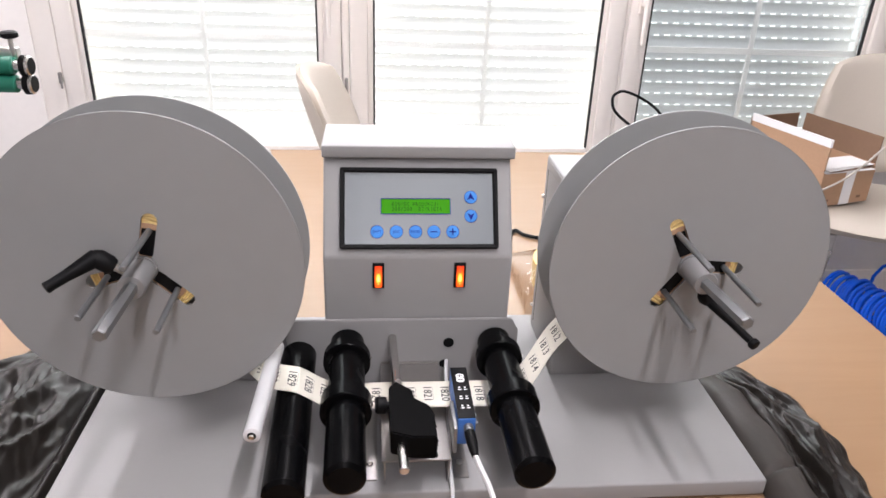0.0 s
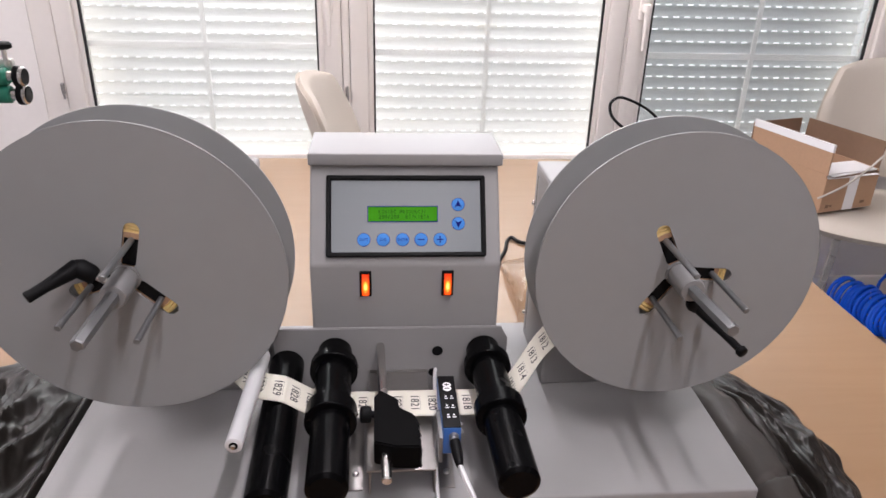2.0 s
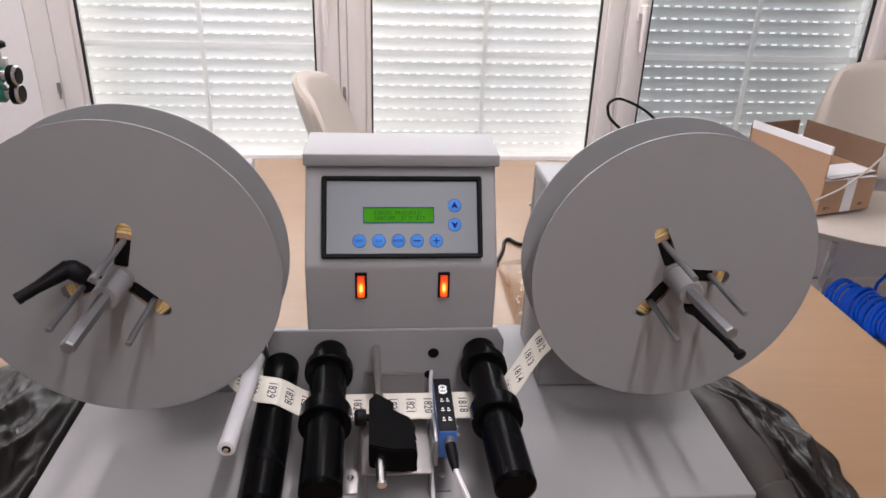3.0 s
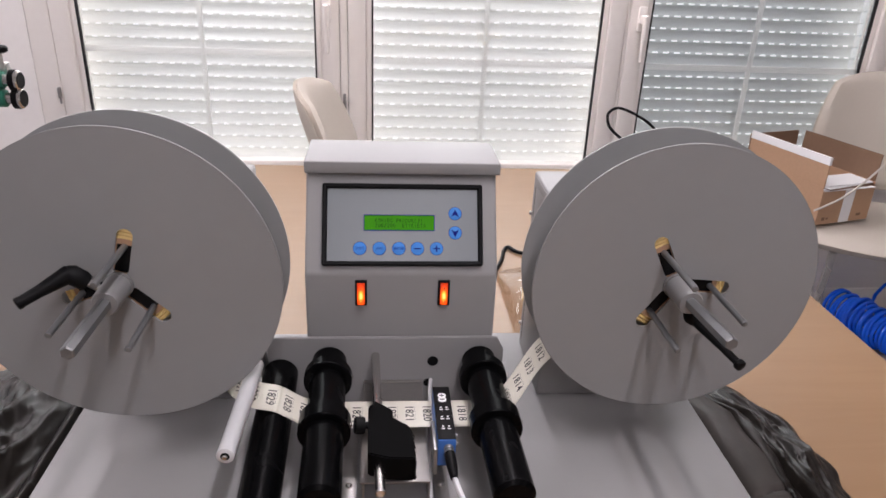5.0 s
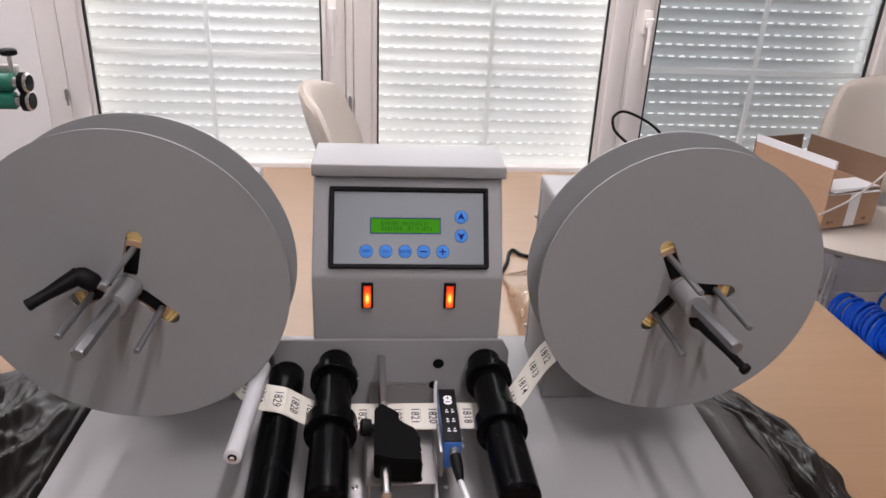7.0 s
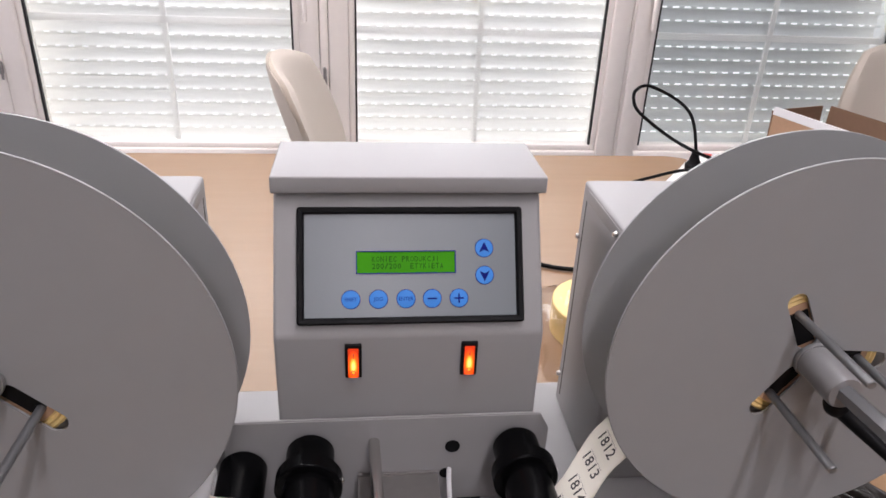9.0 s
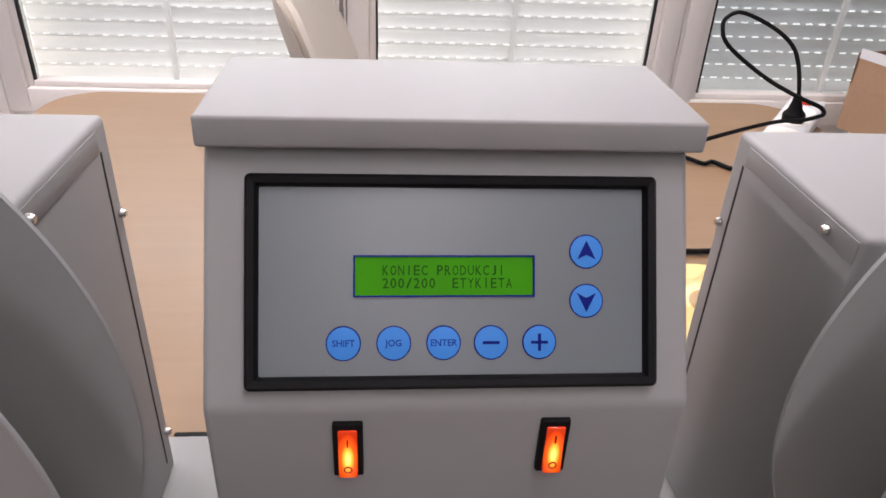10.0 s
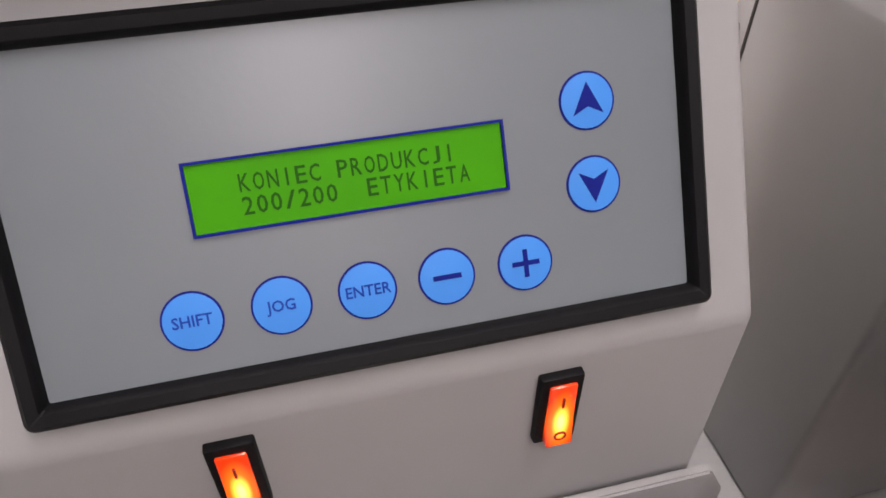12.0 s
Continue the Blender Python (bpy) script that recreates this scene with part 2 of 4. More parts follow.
def part(name, bm, material, parent=None, label="", smooth=35):
    bmesh.ops.recalc_face_normals(bm, faces=bm.faces[:])
    me = bpy.data.meshes.new(name)
    bm.to_mesh(me)
    bm.free()
    me.materials.append(material)
    if smooth:
        for p in me.polygons:
            p.use_smooth = True
        me.set_sharp_from_angle(angle=radians(smooth))
    ob = new(name, me)
    ob.parent = parent
    if label:
        ob["label"] = label
    return ob


def thing(name, at, label, category, group="", kind=""):
    ob = new(name)
    ob.empty_display_size = 0.02
    ob.location = at
    return tagged(ob, label, category, group, kind)


def under(parent, *obs):
    """Keeps parts, built in world places, where they are under an Empty."""
    for o in obs:
        o.matrix_parent_inverse = Matrix.Translation(parent.location).inverted()


def add(parent, name, bm, material, label="", smooth=35, root=None):
    ob = part(name, bm, material, parent, label, smooth)
    if root is None:
        under(parent, ob)
    return ob


def letters(bm, text, m, height, pitch=None, thick=0.0001, weight=0.0, squash=1.0):
    """Raised characters in the built-in font, on the xy plane of m."""
    n = len(text)
    for i, ch in enumerate([text] if pitch is None else text):
        if ch == " ":
            continue
        cu = bpy.data.curves.new("txt", "FONT")
        cu.body, cu.size, cu.extrude, cu.align_x, cu.align_y, cu.resolution_u = ch, height * 1.4, thick, "CENTER", "CENTER", 2
        cu.offset = height * weight
        ob = bpy.data.objects.new("txt", cu)
        me = bpy.data.meshes.new_from_object(ob)
        off = 0 if pitch is None else (i - (n - 1) / 2) * pitch
        sub = bmesh.new()
        sub.from_mesh(me)
        wide = squash
        if pitch is not None:
            xs = [v.co.x for v in sub.verts]
            ys = [v.co.y for v in sub.verts]
            wide = pitch * (0.17 if ch in "I" else 0.6 if ch in "J" else 0.78) / (max(xs) - min(xs))
            for v in sub.verts:
                v.co.x -= (max(xs) + min(xs)) / 2
                v.co.y = ((v.co.y - min(ys)) / (max(ys) - min(ys)) - 0.5) * height
        merge(bm, sub, m @ Matrix.Translation((off, 0, 0)) @ Matrix.Diagonal((wide, 1, 1, 1)))
        bpy.data.objects.remove(ob)
        bpy.data.curves.remove(cu)
        bpy.data.meshes.remove(me)
    return bm

# ---- structure ----
TABLE_Z, BASE_Z = 0.738, 0.757
X0, X1, Y0, Y1 = -2.3, 2.9, -2.6, 2.12
floor = part("floor", box(bmesh.new(), X0, X1, Y0, Y1 + 0.3, -0.1, 0), FLOOR)
tagged(floor, "grey hard-wearing office floor covering", "floor", kind="structure")
ceiling = part("ceiling", box(bmesh.new(), X0, X1, Y0, Y1 + 0.3, CEILING, CEILING + 0.1), CEIL)
tagged(ceiling, "plain white painted ceiling", "ceiling", kind="structure")
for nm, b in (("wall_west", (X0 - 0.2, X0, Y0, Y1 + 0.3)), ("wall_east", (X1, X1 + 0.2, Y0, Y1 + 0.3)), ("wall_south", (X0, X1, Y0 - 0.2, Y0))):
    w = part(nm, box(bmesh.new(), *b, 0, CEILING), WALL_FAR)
    tagged(w, "unseen office wall, coloured darker to cut bounced light", "wall", kind="structure")
WIN_X0, WIN_X1, WIN_Z0, WIN_Z1 = -1.0, 1.62, 0.40, 2.3
wn_ = bmesh.new()
box(wn_, X0, WIN_X0, Y1, Y1 + 0.3, 0, CEILING)
box(wn_, WIN_X1, X1, Y1, Y1 + 0.3, 0, CEILING)
box(wn_, WIN_X0, WIN_X1, Y1, Y1 + 0.3, 0, WIN_Z0)
box(wn_, WIN_X0, WIN_X1, Y1, Y1 + 0.3, WIN_Z1, CEILING)
tagged(part("wall_north", wn_, WALL), "white painted wall with a wide window opening", "wall", kind="structure")
tagged(part("baseboard", box(bmesh.new(), X0, X1, Y1 - 0.015, Y1 - 0.001, 0, 0.09, 0.003), UPVC), "white baseboard along the window wall", "baseboard", kind="structure")
tagged(part("window_sill", box(bmesh.new(), WIN_X0 - 0.03, WIN_X1 + 0.03, Y1 - 0.05, Y1 + 0.06, WIN_Z0 - 0.035, WIN_Z0 - 0.003, 0.006), UPVC),
       "white window sill under the wide window", "window sill", kind="structure")

pn = thing("service_panel", (1.44, Y1, 0.1), "white plastic panel under the window with a small metal latch", "wall panel", kind="structure")
add(pn, "panel", box(bmesh.new(), 1.33, 1.545, Y1 - 0.022, Y1 - 0.001, 0.10, 0.352, 0.004), UPVC)
add(pn, "latch", box(bmesh.new(), 1.515, 1.535, Y1 - 0.028, Y1 - 0.022, 0.125, 0.14, 0.001), SHEET, "small metal latch")

WY = 2.15


def window(i, gx0, gx1, slat_material, handle_x, hinge_x, muntin_z, open_gap, slot):
    """A tall sash with its glass, glazing bars, handle, and a roller shutter outside."""
    w = thing("window_%d" % i, ((gx0 + gx1) / 2, WY, WIN_Z0), "white plastic window sash with the roller shutter let down", "window", kind="structure")
    f, gz0, gz1 = 0.068, 0.525, 2.2
    fr = bmesh.new()
    e = 0.016
    for b in ((gx0 - f, gx0 - e, WIN_Z0 + 0.05, WIN_Z1 - 0.02), (gx1 + e, gx1 + f, WIN_Z0 + 0.05, WIN_Z1 - 0.02), (gx0 - e, gx1 + e, WIN_Z0 + 0.05, gz0 - e), (gx0 - e, gx1 + e, gz1 + e, WIN_Z1 - 0.02)):
        box(fr, b[0], b[1], WY - 0.03, WY + 0.03, b[2], b[3], 0.005)
    for b in ((gx0 - e, gx0, gz0 - e, gz1 + e), (gx1, gx1 + e, gz0 - e, gz1 + e), (gx0, gx1, gz0 - e, gz0), (gx0, gx1, gz1, gz1 + e)):
        box(fr, b[0], b[1], WY - 0.019, WY + 0.025, b[2], b[3], 0.004)
    add(w, "window_frame", fr, UPVC)
    gk = bmesh.new()
    for b in ((gx0, gx0 + 0.005, gz0, gz1), (gx1 - 0.005, gx1, gz0, gz1)):
        box(gk, b[0], b[1], WY - 0.016, WY - 0.006, b[2], b[3])
    add(w, "gasket", gk, GASKET, "black rubber glazing gasket")
    p = add(w, "pane", box(bmesh.new(), gx0 + 0.003, gx1 - 0.003, WY - 0.004, WY + 0.004, gz0 - 0.004, gz1 + 0.004), PANE)
    p.visible_shadow = False
    mu = bmesh.new()
    mid = (gx0 + gx1) / 2
    box(mu, mid - 0.007, mid + 0.007, WY + 0.008, WY + 0.016, gz0, gz1)
    box(mu, gx0, gx1, WY + 0.0082, WY + 0.0158, muntin_z - 0.009, muntin_z + 0.009)
    add(w, "glazing_bar", mu, BAR)
    if handle_x is not None:
        hd = bmesh.new()
        box(hd, handle_x - 0.013, handle_x + 0.013, WY - 0.042, WY - 0.03, 0.945, 1.015, 0.004)
        box(hd, handle_x - 0.010, handle_x + 0.010, WY - 0.072, WY - 0.042, 0.968, 0.992, 0.004)
        lathe(hd, (handle_x, WY - 0.07, 0.995), (handle_x + 0.002, WY - 0.066, 0.86), [(0, 0.006), (0.004, 0.0095), (0.03, 0.0085), (0.11, 0.0065), (0.132, 0.0055), (0.135, 0.003)], 14)
        add(w, "handle", hd, UPVC, "white plastic window handle turned down")
    if hinge_x is not None:
        hg = bmesh.new()
        box(hg, hinge_x - 0.0045, hinge_x + 0.0045, WY - 0.042, WY - 0.03, 0.708, 0.74, 0.003)
        rod(hg, (hinge_x + 0.003, WY - 0.043, 0.695), (hinge_x + 0.003, WY - 0.043, 0.72), 0.003, 10)
        add(w, "catch", hg, SHEET, "small metal catch on the window frame")
    pitch, z = 0.0372, gz0 - 0.03
    box_ = bmesh.new()
    k = 0
    while z < gz1:
        # a thin curved sheet, hollow towards the room
        prof = [(-0.0035, 0.0), (-0.0006, 0.004), (0.0014, 0.009), (0.0026, 0.0145), (0.0028, 0.019), (0.0018, 0.0245), (-0.001, pitch - 0.0072)]
        ends = [[box_.verts.new((x_, WY + 0.11 + dy, z + dz)) for dy, dz in prof] for x_ in (gx0 - 0.04, gx1 + 0.04)]
        for p in range(len(prof) - 1):
            box_.faces.new((ends[0][p], ends[1][p], ends[1][p + 1], ends[0][p + 1]))
        # the hinge strip between two slats has a row of light slots
        x = gx0 - 0.04
        rng = random.Random(i * 100 + k)
        x -= rng.random() * 0.03
        while x < gx1 + 0.04:
            box(box_, x + open_gap, x + 0.036, WY + 0.1062, WY + 0.109, z + pitch - 0.0072, z + pitch + 0.0002)
            box(box_, x, x + open_gap, WY + 0.1062, WY + 0.109, z + pitch - 0.0072, z + pitch - slot)
            x += 0.036
        z += pitch
        k += 1
    add(w, "shutter", box_, slat_material, "closed roller shutter of horizontal slats with rows of light slots", smooth=0)
    return w


window(1, -0.867, -0.2055, SLAT, -0.172, -0.94, 0.846, 0.016, 0.0028)
window(2, -0.045, 0.6355, SLAT, None, -0.125, 0.834, 0.016, 0.0028)
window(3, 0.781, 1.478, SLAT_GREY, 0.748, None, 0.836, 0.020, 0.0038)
fm = bmesh.new()
for a, b in ((-1.0, -0.937), (-0.136, -0.115), (0.705, 0.712), (1.548, 1.62)):
    box(fm, a, b, WY - 0.027, WY + 0.05, WIN_Z0, WIN_Z1, 0.002)
for a, b in ((WIN_Z0, WIN_Z0 + 0.048), (WIN_Z1 - 0.018, WIN_Z1)):
    box(fm, -0.935, 1.546, WY - 0.015, WY + 0.05, a, b, 0.003)
tagged(part("window_mullion", fm, UPVC), "white plastic outer window frame with mullions", "window frame", kind="structure")
# emissive sheet added outdoors so the slots between slats come out white
bk = bmesh.new()
box(bk, -14, 14, 8, 8.2, -3, 2.6)
tagged(part("backdrop", bk, mat("glowing_backdrop", (0.85, 0.86, 0.85), 0.9, emit=1.3)), "glowing backdrop added outside to make the shutter slots bright", "backdrop", kind="structure")
# added ground, coloured pale to throw light up at the shutters
tagged(part("ground", box(bmesh.new(), -80, 80, 2.6, 80, -3.2, -3.0), mat("brightened_ground", (0.7, 0.69, 0.67), 0.9)), "ground added outside, kept pale to brighten the shutter slots", "ground", kind="structure")

# bodies for the unseen tubes, the added fill ones included
for lx, ly, long, watts in LAMPS:
    cl = thing("ceiling_key_fill_lamp", (lx, ly, CEILING), "unseen white ceiling luminaire with a long diffuser; all but the first are added fill", "ceiling lamp")
    add(cl, "housing", box(bmesh.new(), lx - 0.08, lx + 0.08, ly - long / 2 - 0.02, ly + long / 2 + 0.02, CEILING - 0.06, CEILING - 0.002, 0.006), WHITE_PLASTIC)
    add(cl, "diffuser", box(bmesh.new(), lx - 0.05, lx + 0.05, ly - long / 2, ly + long / 2, CEILING - 0.08, CEILING - 0.061, 0.006), LAMP_GLASS)

# ---- table ----
TX0, TX1, TY0, TY1 = -0.492, 0.605, -0.55, 1.423
tb = thing("table", (0.05, 0.4, 0), "beech laminate office table with rounded corners", "table")
sub = bmesh.new()
ring = []
rc = 0.07
for cx, cy, a0 in ((TX1 - rc, TY1 - rc, 0), (TX0 + rc, TY1 - rc, 90), (TX0 + rc, TY0 + rc, 180), (TX1 - rc, TY0 + rc, 270)):
    for k in range(9):
        a = radians(a0 + k * 90 / 8)
        ring.append(sub.verts.new((cx + rc * math.cos(a), cy + rc * math.sin(a), TABLE_Z)))
fc = sub.faces.new(ring)
ex = bmesh.ops.extrude_face_region(sub, geom=[fc])
for v in ex["geom"]:
    if isinstance(v, bmesh.types.BMVert):
        v.co.z -= 0.025
bmesh.ops.bevel(sub, geom=[e for e in sub.edges if abs(e.verts[0].co.z - e.verts[1].co.z) < 1e-6], offset=0.002, segments=2, affect="EDGES")
add(tb, "tabletop", sub, BEECH)
for x in (TX0 + 0.08, TX1 - 0.08):
    for y in (TY0 + 0.1, TY1 - 0.1):
        add(tb, "leg", rod(bmesh.new(), (x, y, 0), (x, y, TABLE_Z - 0.026), 0.025, 24, 0.002), DARK_METAL)

# ---- label rewinding machine ----
mc = thing("label_rewinder", (0.0, 0.55, TABLE_Z), "grey powder-coated label rewinding machine with two disc reels", "machine")
BX0, BX1, BY0, BY1 = -0.309, 0.3085, 0.420, 0.711
bs = bmesh.new()
box(bs, BX0, BX1, BY0, BY1, TABLE_Z + 0.002, BASE_Z, 0.002, 3)
add(mc, "base_plate", bs, COAT)

# raised housing behind the guide rollers
hs = bmesh.new()
sub = bmesh.new()
out = [(-0.1195, 0.836), (0.0975, 0.836), (0.105, 0.822), (0.105, BASE_Z), (-0.127, BASE_Z), (-0.127, 0.823)]
a = [sub.verts.new((x, 0.571, z)) for x, z in out]
b = [sub.verts.new((x, 0.5745, z)) for x, z in out]
sub.faces.new(a[::-1])
sub.faces.new(b)
for i in range(len(out)):
    j = (i + 1) % len(out)
    sub.faces.new((a[i], a[j], b[j], b[i]))
bmesh.ops.recalc_face_normals(sub, faces=sub.faces[:])
bmesh.ops.bevel(sub, geom=[e for e in sub.edges], offset=0.0008, segments=2, affect="EDGES")
merge(hs, sub)
housing = add(mc, "front_plate", hs, COAT, "grey upright sheet-metal front plate")
# no opening is cut: black discs paint the darkness inside the cable holes
for hx, hz, r in ((0.0347, 0.8088, 0.0055), (0.0305, 0.7835, 0.0045)):
    rim = bmesh.new()
    rod(rim, (hx, 0.5708, hz), (hx, 0.5702, hz), r, 24, 0.0001)
    part("cable_hole_disc", rim, BLACK_PLASTIC, housing, "flat black disc for the dark of a cable hole")

# control box
A = radians(31)
FACE = Matrix.Translation((0, 0.575, 0.9)) @ Matrix(((1, 0, 0, 0), (0, math.sin(A), -math.cos(A), 0), (0, math.cos(A), math.sin(A), 0), (0, 0, 0, 1)))
cb = bmesh.new()
prism(cb, [(0.576, BASE_Z + 0.0002), (0.576, 0.9023), (0.6272, 0.9868), (0.688, 0.9868), (0.688, BASE_Z + 0.0002)], -0.0883, 0.0940, 0.0026, 4)
ctrl = add(mc, "control_box", cb, COAT)


def on_box(name, bm, material, label="", smooth=35):
    return part(name, bm, material, ctrl, label, smooth)


on_box("lid", box(bmesh.new(), -0.0896, 0.0970, 0.6185, 0.694, 0.9872, 0.9990, 0.0014, 3), COAT, "folded grey sheet-metal lid")
bz = bmesh.new()
bx0, bx1, s0, s1, w = -0.0725, 0.0797, 0.0102, 0.0888, 0.0047
loops = []
for inset, h in ((0.0, 0.0), (0.0, 0.0046), (0.0012, 0.006), (w - 0.0012, 0.0056), (w - 0.0004, 0.0046), (w, 0.002)):
    rc = max(0.0006, 0.0022 - inset)
    lp = []
    for cx, cy, a0 in ((bx1 - inset - rc, s1 - inset - rc, 0), (bx0 + inset + rc, s1 - inset - rc, 90), (bx0 + inset + rc, s0 + inset + rc, 180), (bx1 - inset - rc, s0 + inset + rc, 270)):
        for k in range(6):
            q = radians(a0 + 18 * k)
            lp.append(bz.verts.new(FACE @ Vector((cx + rc * math.cos(q), cy + rc * math.sin(q), h))))
    loops.append(lp)
for a, b in zip(loops, loops[1:]):
    for k in range(24):
        bz.faces.new((a[k], a[(k + 1) % 24], b[(k + 1) % 24], b[k]))
on_box("bezel", bz, BLACK_PLASTIC, "black plastic panel bezel")
on_box("keypad", box(bmesh.new(), bx0 + w, bx1 - w, s0 + w, s1 - w, 0.0002, 0.002, m=FACE), MEMBRANE, "blue-grey membrane keypad")
lb = bmesh.new()
for q in ((-0.0336, 0.0337, 0.0438, 0.0444), (-0.0336, 0.0337, 0.0586, 0.0592), (-0.0336, -0.0330, 0.0444, 0.0586), (0.0331, 0.0337, 0.0444, 0.0586)):
    box(lb, q[0], q[1], q[2], q[3], 0.002, 0.0030, m=FACE)
on_box("display_border", lb, KEY_DARK, "blue border of the display")
on_box("display", box(bmesh.new(), -0.0330, 0.0331, 0.0444, 0.0586, 0.002, 0.0022, m=FACE), LCD_GREEN, "lit green two-line character display")
tx = bmesh.new()
letters(tx, "KONIEC PRODUKCJI", FACE @ pose(-0.0003, 0.05365, 0.0023), 0.0037, 0.00287, 0.00003, 0.014)
letters(tx, "200/200  ETYKIETA", FACE @ pose(0.0011, 0.0489, 0.0023), 0.0038, 0.00287, 0.00003, 0.014)
on_box("display_text", tx, LCD_INK, "dark display characters", smooth=0)
for x, s, sym in ((-0.0372, 0.0268, "SHIFT"), (-0.0188, 0.0268, "JOG"), (-0.0004, 0.0268, "ENTER"), (0.0173, 0.0268, "-"), (0.0355, 0.0268, "+"), (0.0534, 0.0606, "^"), (0.0534, 0.0421, "v")):
    rg = bmesh.new()
    lathe(rg, FACE @ Vector((x, s, 0.002)), FACE @ Vector((x, s, 0.003)), [(0, 0.00645), (0.00025, 0.00645)], 40)
    on_box("button_ring", rg, KEY_DARK, "dark blue ring of a key")
    bt = bmesh.new()
    lathe(bt, FACE @ Vector((x, s, 0.00205)), FACE @ Vector((x, s, 0.003)), [(0, 0.0060), (0.0004, 0.0060), (0.00055, 0.0052)], 40)
    on_box("button", bt, KEY_BLUE, "round light blue membrane key")
    sy = bmesh.new()
    at = FACE @ pose(x, s, 0.0027)
    if sym == "-":
        box(sy, -0.0032, 0.0032, -0.00055, 0.00055, 0, 0.0001, m=at)
    elif sym == "+":
        box(sy, -0.0032, 0.0032, -0.00055, 0.00055, 0, 0.0001, m=at)
        box(sy, -0.00055, 0.00055, 0.00055, 0.0032, 0, 0.0001, m=at)
        box(sy, -0.00055, 0.00055, -0.0032, -0.00055, 0, 0.0001, m=at)
    elif sym in "^v":
        k = 1 if sym == "^" else -1
        vs = [sy.verts.new(at @ Vector((px, k * py, 0))) for px, py in ((0, 0.0042), (0.0036, -0.003), (0, -0.0012), (-0.0036, -0.003))]
        sy.faces.new((vs[0], vs[1], vs[2]))
        sy.faces.new((vs[0], vs[2], vs[3]))
    else:
        letters(sy, sym, at, 0.0025, None, 0.00003, 0.022, 0.95)
    on_box("key_print", sy, KEY_WORD if len(sym) > 1 else KEY_DARK, "dark blue key symbol", smooth=0)
for x in (-0.0359, 0.043):
    z = 0.8832
    on_box("switch_frame", box(bmesh.new(), x - 0.0057, x + 0.0057, 0.5735, 0.5775, z - 0.0133, z + 0.0133, 0.0008), BLACK_PLASTIC, "black frame of the rocker switch")
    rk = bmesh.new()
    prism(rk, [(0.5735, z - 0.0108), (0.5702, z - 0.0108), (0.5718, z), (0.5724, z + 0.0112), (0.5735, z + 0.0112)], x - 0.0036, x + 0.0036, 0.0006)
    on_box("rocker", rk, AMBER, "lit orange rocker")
    mk = bmesh.new()
    box(mk, x - 0.0003, x + 0.0003, 0.5714, 0.5720, z + 0.004, z + 0.0075)
    on_box("rocker_mark", mk, KEY_RED)
    ro = bmesh.new()
    lathe(ro, (x, 0.5708, z - 0.0068), (x, 0.5698, z - 0.0068), [(0, 0.0017), (0.0004, 0.0017), (0.0004, 0.0012), (0, 0.0012)], 20)
    bmesh.ops.delete(ro, geom=[q for q in ro.faces if len(q.verts) > 4], context="FACES")
    on_box("rocker_mark", ro, KEY_RED)

# motor boxes behind the reels
for sgn, xi, xo, zt in ((-1, -0.146, -0.283, 0.9735), (1, 0.1465, 0.287, 0.9705)):
    xa, xb = min(xi, xo), max(xi, xo)
    m_ = bmesh.new()
    prism(m_, [(0.583, BASE_Z), (0.583, zt), (0.689, zt), (0.689, BASE_Z)], xa, xb, 0.003, 3)
    mb = add(mc, "motor_box", m_, COAT, "grey sheet-metal motor box")
    fl = bmesh.new()
    xs = xi - sgn * 0.0002
    prism(fl, [(0.6765, BASE_Z + 0.012), (0.6765, zt - 0.014), (0.678, zt - 0.0135), (0.678, BASE_Z + 0.012)], min(xs, xi), max(xs, xi))
    part("seam", fl, GASKET, mb, "dark seam of the rear cover")
    lp = bmesh.new()
    xl = xi - sgn * 0.0004
    box(lp, min(xl, xi), max(xl, xi), 0.5865, 0.6755, zt - 0.0125, zt - 0.0032, 0.00015)
    part("cover_lip", lp, COAT, mb, "folded lip of the cover")
    for sy_, sz in ((0.684, zt - 0.047), (0.684, BASE_Z + 0.03), (0.605, zt - 0.008)):
        sc = bmesh.new()
        lathe(sc, (xi, sy_, sz), (xi - sgn * 1, sy_, sz), [(0, 0.0022), (0.002, 0.0022), (0.0032, 0.0014)], 12)
        part("screw", sc, STEEL, mb, "small steel screw")


# reels
def disc(bm, c, y, r, angles, t=0.0016, slots=True):
    """A sheet disc facing the front, with three round-ended radial slots."""
    sub = bmesh.new()
    loops = [[(r * math.cos(2 * math.pi * k / 128), r * math.sin(2 * math.pi * k / 128)) for k in range(128)]]
    if slots:
        for a in angles:
            ca, sa = math.cos(radians(a)), math.sin(radians(a))
            lp = []
            for end, a0 in ((0.0425, -90), (0.014, 90)):
                for k in range(11):
                    q = radians(a0 + 18 * k)
                    px, pz = end + 0.0062 * math.cos(q), 0.0062 * math.sin(q)
                    lp.append((px * ca - pz * sa, px * sa + pz * ca))
            loops.append(lp)
    es = []
    for lp in loops:
        vs = [sub.verts.new((c[0] + px, y, c[1] + pz)) for px, pz in lp]
        es += [sub.edges.new((vs[k], vs[(k + 1) % len(vs)])) for k in range(len(vs))]
    bmesh.ops.triangle_fill(sub, use_beauty=True, edges=es)
    ex = bmesh.ops.extrude_face_region(sub, geom=sub.faces[:])
    for v in ex["geom"]:
        if isinstance(v, bmesh.types.BMVert):
            v.co.y += t
    return merge(bm, sub)


